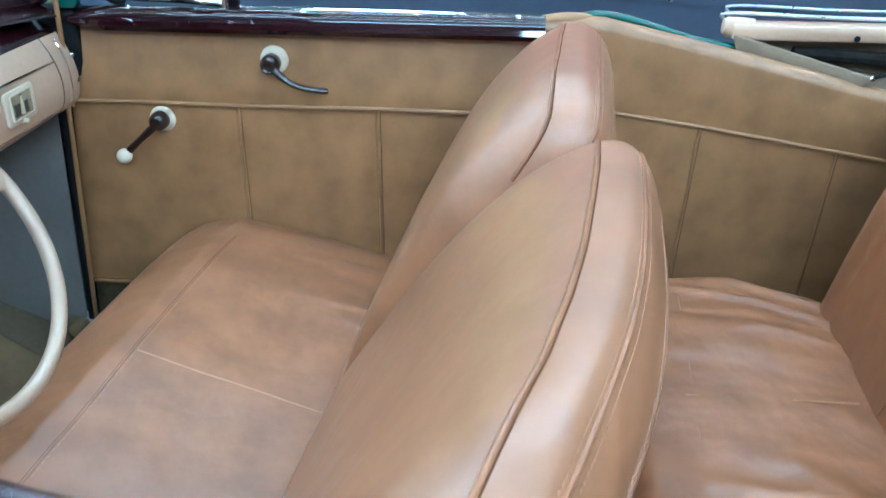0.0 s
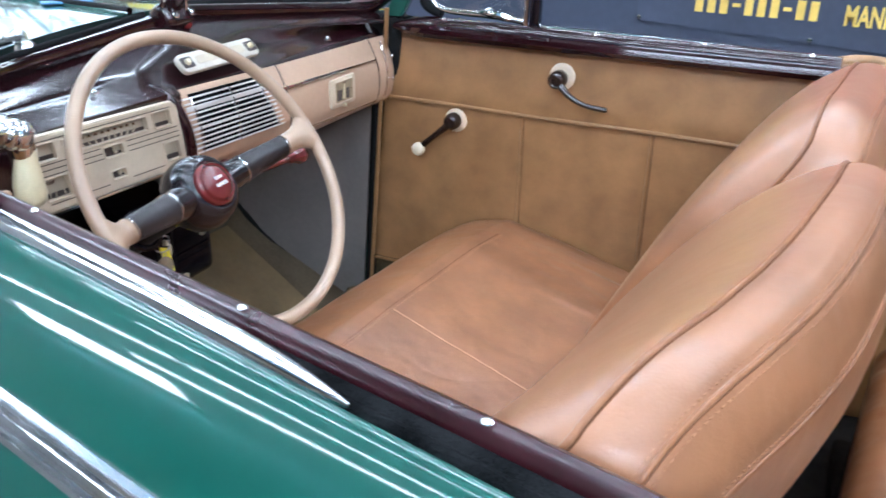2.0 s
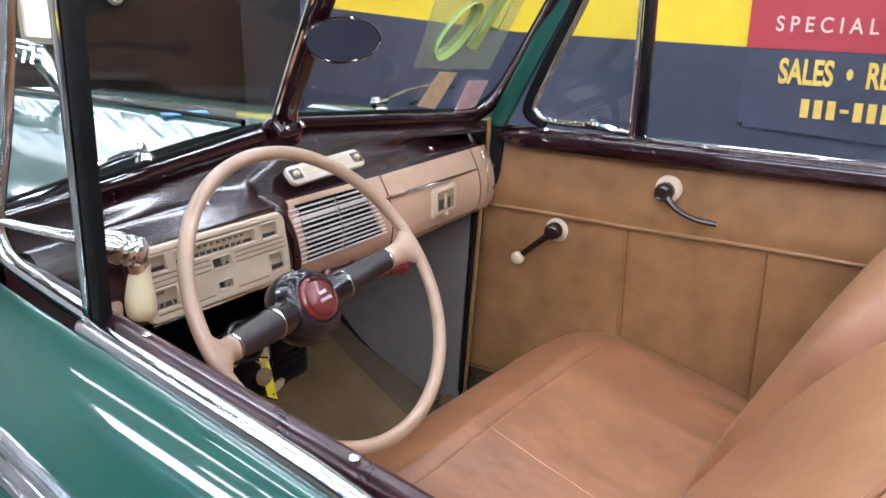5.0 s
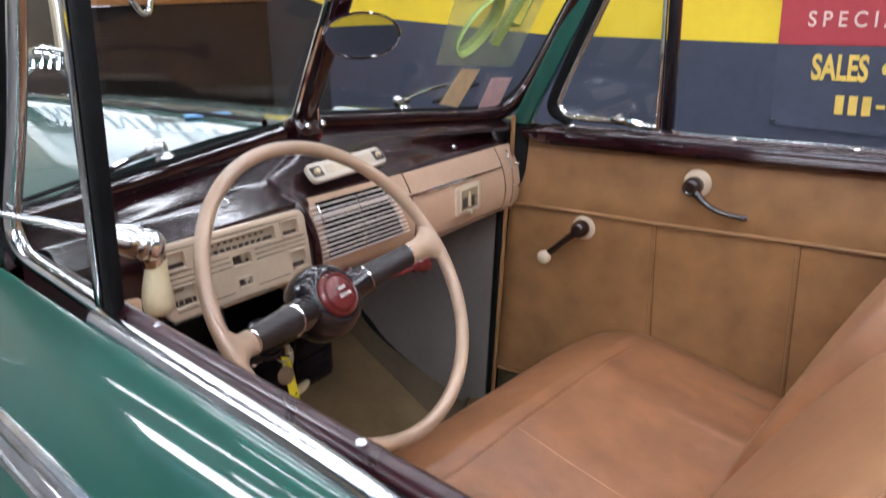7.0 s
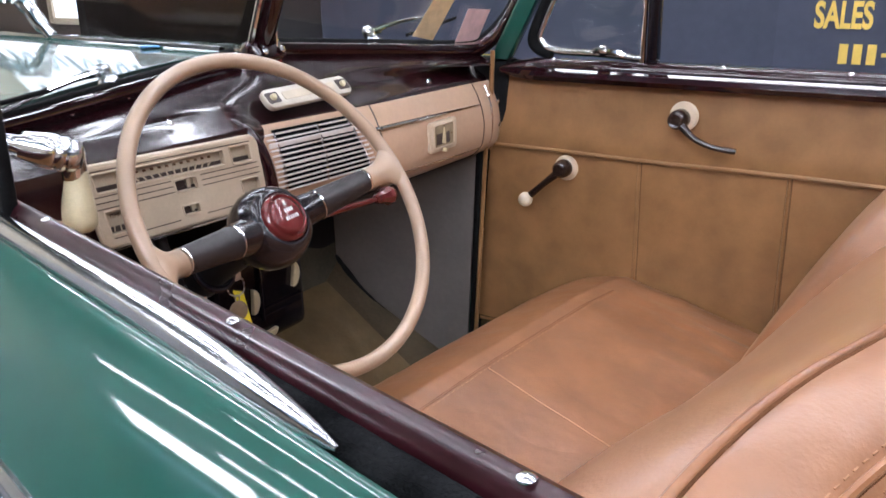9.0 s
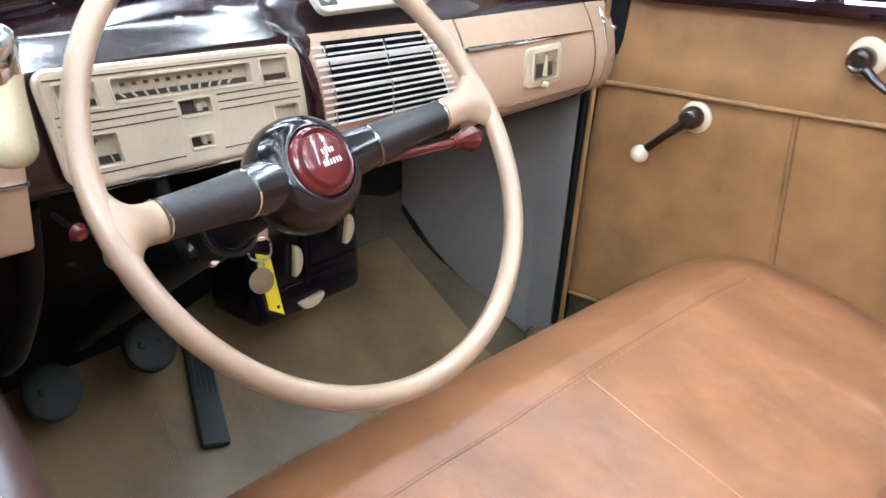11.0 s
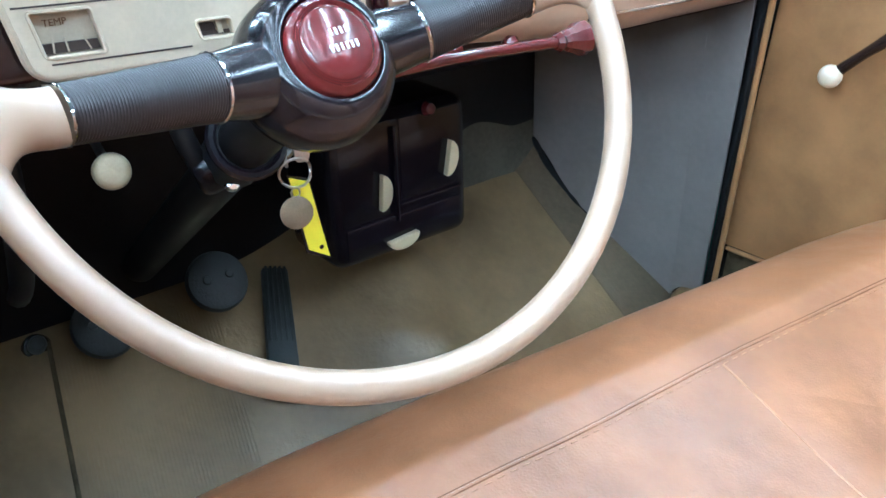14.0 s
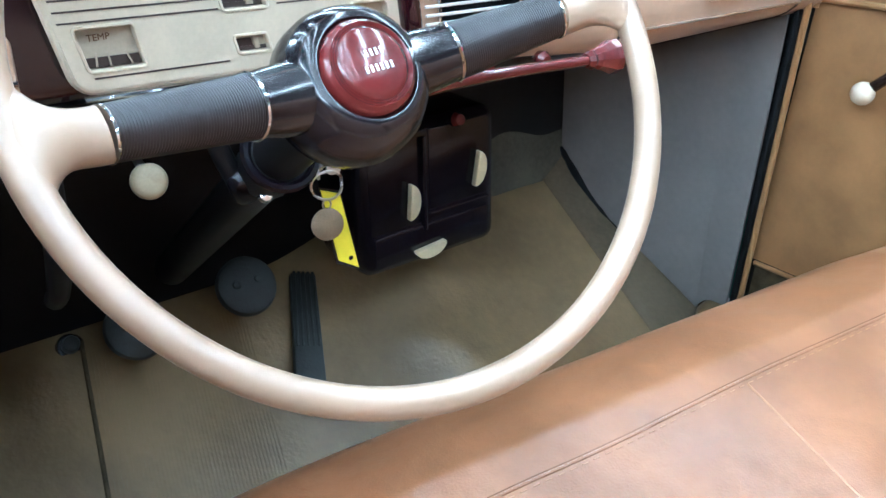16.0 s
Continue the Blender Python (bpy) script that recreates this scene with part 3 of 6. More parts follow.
# vent window of that door
vent = part("vent_window", tube(spline([(-0.012, YD + 0.03, 1.14), (-0.1, YD + 0.03, 1.147), (-0.2, YD + 0.03, 1.15), (-0.236, YD + 0.03, 1.168), (-0.232, YD + 0.03, 1.2), (-0.17, YD + 0.03, 1.33), (-0.1, YD + 0.03, 1.47), (-0.08, YD + 0.03, 1.49), (-0.012, YD + 0.03, 1.49)], 5), 0.0065, 10), CHROME, door, "chrome vent window frame")
part("gasket", tube(spline([(-0.215, YD + 0.034, 1.14), (-0.255, YD + 0.034, 1.16), (-0.25, YD + 0.034, 1.2), (-0.188, YD + 0.034, 1.33), (-0.115, YD + 0.034, 1.48)], 5), 0.012, 10), RUBBER, vent)
part("pane", plate([(-0.015, YD + 0.03, 1.145), (-0.2, YD + 0.03, 1.155), (-0.23, YD + 0.03, 1.175), (-0.165, YD + 0.03, 1.33), (-0.09, YD + 0.03, 1.48), (-0.015, YD + 0.03, 1.48)], (0, 0.004, 0)), GLASS, vent, smooth=False)
part("divider_post", rbox((0.004, YD + 0.03, 1.31), (0.022, 0.024, 0.36), 0.004), BLACK, vent, "dark post with chrome edge")
part("post_edge", rbox((-0.012, YD + 0.018, 1.31), (0.009, 0.012, 0.36), 0.003), CHROME, vent)
part("catch", tube(spline([(-0.11, YD + 0.012, 1.155), (-0.085, YD - 0.002, 1.158), (-0.055, YD - 0.008, 1.155), (-0.04, YD - 0.004, 1.15)], 4), 0.006, 8), CHROME, vent, "chrome vent catch")
part("catch_boss", lathe([(0.0, 0.014), (0.008, 0.012), (0.011, 0.0)], (-0.095, YD + 0.02, 1.155), (0, -1, 0.3), 14), CHROME, vent)
part("side_glass", plate([(0.016, YD + 0.036, 1.135), (0.5, YD + 0.036, 1.135), (0.5, YD + 0.036, 1.138), (0.016, YD + 0.036, 1.138)], (0, 0.004, 0)), GLASS, door, smooth=False)

# ---- passenger rear quarter ----
quarter = thing("quarter_panel", (1.0, 1.33, 0.4), "tan leather rear quarter trim with piping beside the rear seat", "car trim")


def q_top(x):
    return 1.128 - 0.235 * max(0, x - 0.703)


def q_y(x):
    return 1.30 + 0.035 * min(1, max(0, x - 0.6) / 0.3)


def q_grid(x0, x1, zlo, zhi, n=16, m=8, out=0.0):
    return grid([[(x0 + (x1 - x0) * i / n, q_y(x0 + (x1 - x0) * i / n) - out, zlo(x0 + (x1 - x0) * i / n) + (zhi(x0 + (x1 - x0) * i / n) - zlo(x0 + (x1 - x0) * i / n)) * j / m) for j in range(m + 1)] for i in range(n + 1)])


def q_seam(x):
    return 0.952 - 0.16 * (x - 0.75)


QX = [0.60 + 1.15 * i / 30 for i in range(31)]
part("upper_trim", grid([[(x, q_y(x) - 0.002 * math.sin(math.pi * j / 8), q_seam(x) + (q_top(x) - 0.015 - q_seam(x)) * j / 8) for j in range(9)]
                         + [(x, q_y(x) + 0.026 - 0.026 * math.cos(a), q_top(x) - 0.015 + 0.022 * math.sin(a)) for a in (0.3, 0.6, 0.9, 1.2, 1.57, 2.0, 2.5, 3.0)] for x in QX]), TRIM, quarter)
for a, b in ((0.60, 0.921), (0.921, 1.196), (1.196, 1.75)):
    part("lower_trim", q_grid(a, b, lambda x: 0.4, q_seam, out=0.002), TRIM, quarter)
part("piping", tube([(x / 20, q_y(x / 20) - 0.005, q_seam(x / 20)) for x in range(12, 36)], 0.004, 8), WELT, quarter)
for xs in (0.921, 1.196):
    part("seam_welt", tube([(xs, q_y(xs) - 0.0025, q_seam(xs)), (xs - 0.02, q_y(xs) - 0.0025, 0.45)], 0.0034, 8), TRIM, quarter, "raised tan seam welt")
    part("seam", tube([(xs + 0.0045, q_y(xs) - 0.0028, q_seam(xs)), (xs - 0.0155, q_y(xs) - 0.0028, 0.45)], 0.0011, 6), SEAM, quarter)
part("body_edge", tube(spline([(0.66, 1.36, 1.125), (0.72, 1.378, 1.128), (0.8, 1.395, 1.108), (0.9, 1.405, 1.078), (0.98, 1.41, 1.062), (1.05, 1.41, 1.03)], 6), 0.009, 10), GREEN, quarter, "green body edge")
part("outer_skin", grid([[(x / 10, 1.42 + 0.18 * math.sin(a), 1.08 - 0.09 * (x / 10 - 0.6) - 0.5 * (1 - math.cos(a))) for a in (0, 0.3, 0.6, 0.9, 1.2, 1.5)] for x in range(6, 19)]), GREEN, quarter)
part("strap", tube(spline([(0.58, 1.31, 1.127), (0.63, 1.315, 1.136), (0.68, 1.33, 1.132), (0.7, 1.335, 1.12)], 5), 0.009, 8, squash=0.5), WELT, quarter, "folded leather tab")

# folded soft top resting behind
top = thing("folded_soft_top", (1.35, 1.42, 1.0), "folded convertible top with tan canvas, beige bow and chrome edge", "soft top")
part("bow", rbox((1.25, 1.42, 1.097), (0.56, 0.05, 0.032), 0.008), BEIGE, top, "beige painted bow")
part("bow_end", lathe([(0.0, 0.03), (0.014, 0.028), (0.02, 0.02), (0.022, 0.0), (0.022, -0.03)], (0.985, 1.42, 1.1), (-1, 0, 0.1), 18), BEIGE, top)
part("chrome_edge", tube(spline([(0.965, 1.435, 1.085), (0.962, 1.435, 1.11), (0.975, 1.435, 1.126), (1.2, 1.435, 1.121), (1.6, 1.435, 1.118)], 6), 0.004, 8), STEEL, top)
part("chrome_edge", tube(spline([(0.975, 1.45, 1.1), (0.972, 1.45, 1.122), (0.985, 1.45, 1.138), (1.2, 1.45, 1.133), (1.6, 1.45, 1.13)], 6), 0.003, 8), STEEL, top)
part("canvas", grid([[(0.99 + 0.75 * i / 24, 1.425 + 0.006 * math.sin(i * 1.1 + 3 * j) + 0.004 * j, 0.93 + 0.03 * j + 0.006 * math.sin(i * 0.7)) for j in range(6)] for i in range(25)]), CANVAS, top, "tan canvas fold")
part("flap", plate([V(0.972, 1.395, 1.094), V(0.985, 1.392, 1.06), V(1.22, 1.345, 1.005), V(1.245, 1.345, 1.025)], V(0, 0.012, 0), 0.004), CANVAS, top, "tan canvas flap")
part("brace", tube([(1.235, 1.34, 1.03), (1.5, 1.34, 1.10)], 0.004, 8), RUBBER, top)
part("bolt", lathe([(0.0, 0.005), (0.004, 0.004), (0.0055, 0.0)], (1.23, 1.335, 1.028), (0, -1, 0), 12), CHROME, top)
part("lining", tube(spline([(1.1, 1.415, 1.055), (1.25, 1.412, 1.05), (1.4, 1.415, 1.035), (1.6, 1.42, 1.03)], 5), 0.014, 8), CARPET, top, "dark lining")
part("notch", lathe([(0.0, 0.003), (0.006, 0.003), (0.006, 0.0)], (1.21, 1.396, 1.09), (0, -1, 0), 14), RUBBER, top)

# ---- driver's door and body side ----
N = Vector((-0.21, -0.978, 0)).normalized()


def belt(x, o=0.0, z=1.15):
    """A point of the near belt line: o metres outward of the screws."""
    return Vector((x, 0.080 - 0.215 * x, z)) + N * o


ddoor = thing("door_2", (0.2, 0.0, 0.4), "closed glossy green car door with chrome belt spear and maroon moulding", "car door", kind="structure")


def sweep(section, xs, close=False, caps=False):
    return grid([[belt(x, o, z) for o, z in section] for x in xs], close_v=close, caps=caps)


SKIN = [(0.021, 1.115), (0.022, 1.134), (0.028, 1.139), (0.045, 1.132), (0.07, 1.113), (0.1, 1.08), (0.13, 1.035), (0.155, 0.98), (0.175, 0.91), (0.187, 0.84), (0.19, 0.76), (0.185, 0.6), (0.175, 0.45)]
SK = [p.to_2d() for p in spline([(o, z, 0) for o, z in SKIN], 4)]
part("outer_skin", sweep(SK, [-0.40 + 1.04 * k / 26 for k in range(27)]), GREEN, ddoor, "glossy green painted skin")
part("garnish_moulding", sweep([(-0.02, 1.06), (-0.021, 1.12), (-0.0207, 1.134), (-0.0195, 1.14), (-0.017, 1.1455), (-0.0135, 1.149), (-0.0095, 1.1508), (-0.0055, 1.1495), (-0.002, 1.146), (0.0005, 1.141), (0.001, 1.13), (0.001, 1.1)], [-0.33 + 0.93 * k / 24 for k in range(25)], True, True), WORN, ddoor, "worn dark maroon moulding")
part("weatherstrip", sweep([(0.0, 1.1), (0.0, 1.136), (0.003, 1.14), (0.008, 1.1405), (0.012, 1.138), (0.016, 1.1395), (0.0195, 1.137), (0.022, 1.13), (0.022, 1.1)], [-0.1 + 0.72 * k / 16 for k in range(17)], True, True), FELT, ddoor, "worn black felt weatherstrip")
rows = []
for k in range(33):
    x = -0.1 + 0.478 * k / 32
    f = 1.0 if x < 0.16 else max(0.04, (1 - ((x - 0.16) / 0.222) ** 3.2) ** 0.75)
    c = 0.0 if x < 0.16 else 0.009 * ((x - 0.16) / 0.218) ** 2
    sec = [V(-0.0105, -0.009, 0)] + [V(0.0005 - 0.011 * math.cos(a), -0.002 + 0.0112 * math.sin(a), 0) for a in [math.pi * j / 14 for j in range(15)]] + [V(0.0115, -0.011, 0)]
    rows.append([belt(x, 0.012 + c + f * p.x, 1.140 + p.y * f) for p in sec])
part("belt_spear", grid(rows, close_v=True, caps=True), BRIGHT, ddoor, "tapered chrome belt spear")
for xs in (-0.02, 0.253, 0.458):
    p = belt(xs, -0.006, 1.151)
    screw(*p, (0, 0, 1), ddoor, 0.0042)
part("inner_trim", grid([[belt(-0.32 + 0.92 * i / 10, -0.022, 0.42 + 0.68 * j / 6) for j in range(7)] for i in range(11)]), TRIM, ddoor)


def side_moulding(x0, x1, parent):
    """Ribbed bright moulding that follows the body side below the belt."""
    sec = [(-0.017, 0.0), (-0.016, 0.003), (-0.011, 0.0045), (-0.0075, 0.001), (-0.005, 0.001), (-0.002, 0.006), (0.002, 0.006), (0.005, 0.001), (0.0075, 0.001), (0.011, 0.0045), (0.016, 0.003), (0.017, 0.0)]
    c = next(((a.x + (b.x - a.x) * (a.y - 1.064) / (a.y - b.y)) for a, b in zip(SK[6:], SK[7:]) if a.y >= 1.064 >= b.y))
    m = int((x1 - x0) / 0.03)
    part("side_moulding", grid([[belt(x0 + (x1 - x0) * k / m, c + s * 0.575 + h * 0.818, 1.064 - s * 0.818 + h * 0.575) for s, h in sec] for k in range(m + 1)]), BRIGHT, parent, "ribbed bright side moulding")


side_moulding(-0.40, 0.64, ddoor)
# vent window
dv = [belt(x, 0.0, z) for x, z in ((-0.105, 1.14), (-0.2, 1.142), (-0.3, 1.147), (-0.335, 1.165), (-0.33, 1.2), (-0.262, 1.316), (-0.2, 1.45), (-0.185, 1.48), (-0.105, 1.49))]
dvent = part("vent_window", tube(spline(dv, 6), 0.010, 10), CHROME, ddoor, "chrome vent window frame")
part("pane", plate([belt(x, 0.0, z) for x, z in ((-0.105, 1.145), (-0.3, 1.152), (-0.325, 1.175), (-0.255, 1.316), (-0.19, 1.47), (-0.105, 1.48))], N * 0.004), GLASS, dvent, smooth=False)
part("divider_post", plate([belt(-0.104, -0.008, 1.12), belt(-0.086, -0.008, 1.12), belt(-0.062, -0.008, 1.5), belt(-0.08, -0.008, 1.5)], N * 0.014, 0.003), RUBBER, dvent, "black window divider post")
part("post_edge", plate([belt(-0.116, 0.0, 1.12), belt(-0.105, 0.0, 1.12), belt(-0.081, 0.0, 1.5), belt(-0.092, 0.0, 1.5)], N * 0.009, 0.002), CHROME, dvent, "chrome post edge")
part("outer_frame", tube(spline([belt(x - 0.018, 0.0, z) for x, z in ((-0.31, 1.14), (-0.352, 1.165), (-0.345, 1.21), (-0.275, 1.33), (-0.21, 1.47))], 6), 0.009, 10), RUBBER, dvent)

cowl = thing("cowl_side", (-0.5, 0.2, 0.5), "glossy green cowl side and windshield pillar", "car body")
part("skin", sweep(SK, [-0.95 + 0.546 * k / 16 for k in range(17)]), GREEN, cowl)
side_moulding(-0.95, -0.404, cowl)
part("pillar", plate([belt(-0.47, -0.005, 1.1), belt(-0.44, 0.025, 1.1), belt(-0.255, 0.025, 1.55), belt(-0.285, -0.005, 1.55)], V(0.035, 0.0, -0.01), 0.008), GREEN, cowl, "green windshield pillar")
rear = thing("rear_body_side", (1.0, -0.15, 0.5), "glossy green rear body side with tan rolled trim", "car body")
part("skin", sweep(SK, [0.645 + 1.2 * k / 16 for k in range(17)]), GREEN, rear)
side_moulding(0.645, 1.8, rear)
part("rolled_trim", grid([[belt(0.615 + 1.1 * (i / 20) ** 1.5, -0.052 + (0.4 + 0.6 * min(1, i / 3) ** 0.5) * 0.034 * math.cos(a), 1.119 - 0.06 * (i / 20) ** 1.5 + (0.3 + 0.7 * min(1, i / 3) ** 0.5) * 0.034 * math.sin(a)) for a in (-0.9, -0.4, 0, 0.4, 0.8, 1.2, 1.57, 2.0, 2.4, 2.8, 3.2, 3.7)] for i in range(21)], caps=False), TRIM, rear, "tan leather rolled edge")
part("trim_end", lathe([(0.0, 0.02), (0.012, 0.018), (0.02, 0.01), (0.022, 0.0), (0.022, -0.05)], belt(0.572, -0.03, 1.115), (0, 0, 1), 18), TRIM, rear, "tan leather trim end")
part("inner_trim", grid([[belt(0.62 + 1.1 * i / 10, -0.06, 0.4 + 0.66 * j / 6) for j in range(7)] for i in range(11)]), TRIM, rear)

# ---- hood beyond the windshield ----
hood = thing("car_hood", (-1.2, 0.75, 0.8), "long glossy green hood with a chrome centre strip", "car hood")
HR = []
for i in range(21):
    x = -0.53 - 1.45 * i / 20
    hw = 0.6 - 0.2 * i / 20
    zt = 1.193 + 0.008 * min(1, i / 8) - 0.14 * max(0, (i - 8) / 12) ** 2.5
    HR.append([(x, 0.735 + hw * s, zt - 0.012 * abs(s) - 0.075 * abs(s) ** 2.2 - 0.25 * max(0, abs(s) - 0.85) / 0.15 * abs(s)) for s in [-1 + 2 * j / 32 for j in range(33)]])
part("panel", grid(HR), GREEN, hood, "glossy green hood panel")
part("centre_strip", tube([(x, y, z + 0.004) for x, y, z in [r[16] for r in HR]], 0.007, 8), CHROME, hood, "chrome centre strip")
orn = part("hood_ornament", tube(spline([(-1.02, 0.735, 1.205), (-1.06, 0.735, 1.235), (-1.1, 0.735, 1.275), (-1.16, 0.735, 1.295), (-1.24, 0.735, 1.28), (-1.34, 0.735, 1.22)], 6), [0.012] * 4 + [0.016] * 6 + [0.02] * 10 + [0.024] * 11, 12, squash=0.8), CHROME, hood, "chrome hood ornament")
for k in range(5):
    part("ornament_rib", tube(spline([(-1.1 - 0.03 * k, 0.712, 1.27), (-1.1 - 0.03 * k, 0.725, 1.3), (-1.1 - 0.03 * k, 0.745, 1.3), (-1.1 - 0.03 * k, 0.758, 1.27)], 4), 0.004, 6), CHROME, orn)
part("cowl_vent", rbox((-0.69, 0.745, 1.199), (0.03, 0.085, 0.004), 0.0015, 2, Euler((0, 0, -0.5)).to_matrix()), material("blue_tape", (0.08, 0.25, 0.5), 0.5, var=0.1, scale=30), hood, "strip of blue masking tape")

# ---- windshield ----
L30 = radians(30)


def ws(y, up, side):
    """Lower-edge point of a windshield half, moved up the sloping glass."""
    if side > 0:
        x = -0.45 + 0.189 * (y - 0.916)
        z = 1.203 - 0.09 * (y - 0.79)
    else:
        x = -0.511 + 0.2 * (y - 0.418)
        z = 1.155 + 0.15 * (y - 0.41)
    return Vector((x + up * math.tan(L30), y, z + up))


shield = thing("windshield", (-0.45, 0.75, 1.15), "split V windshield in a dark maroon frame", "windshield")
R_OUT = [ws(0.79, 0.0, 1), ws(1.0, 0.0, 1), ws(1.24, 0.0, 1), ws(1.30, 0.012, 1), ws(1.335, 0.05, 1), ws(1.345, 0.12, 1), ws(1.345, 0.3, 1), ws(0.775, 0.3, 1)]
L_OUT = [ws(0.69, 0.0, -1), ws(0.5, 0.0, -1), ws(0.32, 0.0, -1), ws(0.22, 0.012, -1), ws(0.18, 0.05, -1), ws(0.165, 0.12, -1), ws(0.15, 0.32, -1), ws(0.70, 0.3, -1)]
part("pane", plate([p + V(-0.004, 0, 0) for p in R_OUT], (-0.005, 0, 0)), GLASS, shield, smooth=False)
part("pane", plate([p + V(-0.004, 0, 0) for p in L_OUT], (-0.005, 0, 0)), GLASS, shield, smooth=False)


def frame_bar(pts, w, d, parent, name, mat, label=""):
    """A flat moulding along points."""
    return part(name, tube(spline(pts, 5), w, 10, squash=d), mat, parent, label)


frame_bar([p + V(0.01, 0, -0.012) for p in R_OUT[:7]], 0.021, 0.7, shield, "frame_moulding", MAROON, "glossy dark maroon frame moulding")
frame_bar([p + V(0.01, 0, -0.012) for p in L_OUT[:7]], 0.021, 0.7, shield, "frame_moulding", MAROON, "glossy dark maroon frame moulding")
part("gasket", tube(spline([p + V(0.003, 0, 0.006) for p in R_OUT[:7]], 5), 0.006, 8), RUBBER, shield)
part("gasket", tube(spline([p + V(0.003, 0, 0.006) for p in L_OUT[:7]], 5), 0.006, 8), RUBBER, shield)
part("centre_post", tube([(-0.455, 0.745, 1.19), (-0.40, 0.738, 1.29), (-0.30, 0.725, 1.47)], 0.019, 12, squash=1.0), MAROON, shield, "maroon centre post")
part("post_base", rbox((-0.447, 0.747, 1.193), (0.05, 0.07, 0.05), 0.018, 4, Euler((0, -0.5, 0)).to_matrix()), MAROON, shield, "maroon post base")
for y in (0.728, 0.766):
    screw(-0.419, y, 1.201, (0.85, 0, 0.5), shield)
part("post_trim", tube([(-0.44, 0.718, 1.215), (-0.395, 0.71, 1.3), (-0.30, 0.694, 1.47)], 0.0055, 8), CHROME, shield)
for y, s in ((0.916, 1), (1.16, 1), (0.5, -1), (0.418, -1)):
    p = ws(y, 0.0, s) + V(0.022, 0, -0.01)
    screw(*p, (0.8, 0, 0.6), shield)
for up in (0.07, 0.17):
    p = ws(1.345, up, 1) + V(0.025, -0.012, -0.005)
    screw(*p, (0.9, -0.3, 0.3), shield)
# mirror rod with red joints
rod = thing("mirror_rod", (-0.42, 0.76, 1.18), "thin chrome rod with dark red glass joints", "mirror rod")
part("rod", tube([(-0.429, 0.762, 1.168), (-0.416, 0.757, 1.36)], 0.0022, 8), CHROME, rod)
for z in (1.18, 1.268):
    f = (z - 1.168) / 0.192
    part("joint", lathe([(0.0, 0.01), (0.007, 0.006), (0.009, 0.0), (0.007, -0.006), (0.0, -0.01)], (-0.429 + 0.013 * f, 0.762 - 0.005 * f, z), (0.1, 0, 1), 14), RED, rod, "dark red joint")

# stickers inside the passenger pane
for name, mat, label, quad in (("sticker", STICKER_TAN, "small tan inspection sticker on the windshield", ((1.103, 1.193), (1.162, 1.18), (1.173, 1.259), (1.119, 1.265))),
                               ("sticker", STICKER_PINK, "small pink sticker on the windshield", ((1.228, 1.166), (1.292, 1.158), (1.287, 1.233), (1.222, 1.238))),
                               ("decal", FILM, "translucent pale green film decal on the windshield", ((1.041, 1.279), (1.268, 1.257), (1.262, 1.42), (1.005, 1.43)))):
    pts = []
    for y, z in quad:
        b = ws(y, 0, 1)
        pts.append(Vector((b.x + (z - b.z) * math.tan(L30) + 0.003, y, z)))
    solid(name, plate(pts, (0.0008, 0, 0)), mat, label, "sticker", smooth=False)

def on_pane(y, z, off=0.004):
    b = ws(y, 0, 1)
    return Vector((b.x + (z - b.z) * math.tan(L30) + off, y, z))


figure = thing("painted_figure", on_pane(1.15, 1.35), "two brush-painted green figures on the windshield film", "painted figure")
part("stroke", tube([on_pane(1.105 + 0.03 * math.cos(2 * math.pi * k / 24) + 0.014 * math.sin(2 * math.pi * k / 24), 1.35 + 0.05 * math.sin(2 * math.pi * k / 24)) for k in range(24)], 0.0125, 8, closed=True, squash=0.08), STICKER_GREEN, figure)
part("stroke", tube([on_pane(1.175, 1.31), on_pane(1.19, 1.42)], 0.012, 8, squash=0.15), STICKER_GREEN, figure)
part("stroke", tube([on_pane(1.18, 1.35), on_pane(1.225, 1.345), on_pane(1.225, 1.42)], 0.012, 8, squash=0.15), STICKER_GREEN, figure)

# wipers outside
for y0, s in ((1.03, 1), (0.497, -1)):
    b = ws(y0, 0.004, s) + V(-0.014, 0, 0.0)
    wiper = thing("windshield_wiper", b, "chrome wiper arm parked on the windshield", "wiper", "wipers")
    part("pivot", lathe([(0.0, 0.034), (0.006, 0.033), (0.011, 0.028), (0.0125, 0.021), (0.0105, 0.015), (0.0105, 0.011), (0.015, 0.007), (0.018, 0.0), (0.018, -0.012)], b, (-0.45, -0.1, 1), 24), BRIGHT, wiper)
    part("clamp", rbox(b + V(-0.006, 0.012 * s, 0.02), (0.014, 0.034, 0.012), 0.004, 3), BRIGHT, wiper)
    part("arm", tube(spline([b + V(-0.004, 0, 0.02), b + V(0.0, 0.07 * s, 0.022 + 0.01 * s), b + V(0.01, 0.19 * s, 0.012 + 0.028 * s)], 5), [0.007, 0.0065, 0.006, 0.0055, 0.005, 0.0048, 0.0045, 0.0042, 0.004, 0.004, 0.004], 8), CHROME, wiper)
    part("blade", tube([b + V(0.006, 0.1 * s, 0.006), b + V(0.012, 0.27 * s, 0.008 + 0.02 * s)], 0.0035, 8), RUBBER, wiper)

# rear-view mirror
mirror = thing("rear_view_mirror", (-0.3, 0.735, 1.35), "oval rear-view mirror in a dark maroon case", "mirror")
mc = Vector((-0.3, 0.737, 1.352))
ma = Vector((0.94, -0.34, 0.02)).normalized()
mu = Vector((0.34, 0.94, 0)).normalized()
mw = ma.cross(mu).normalized()


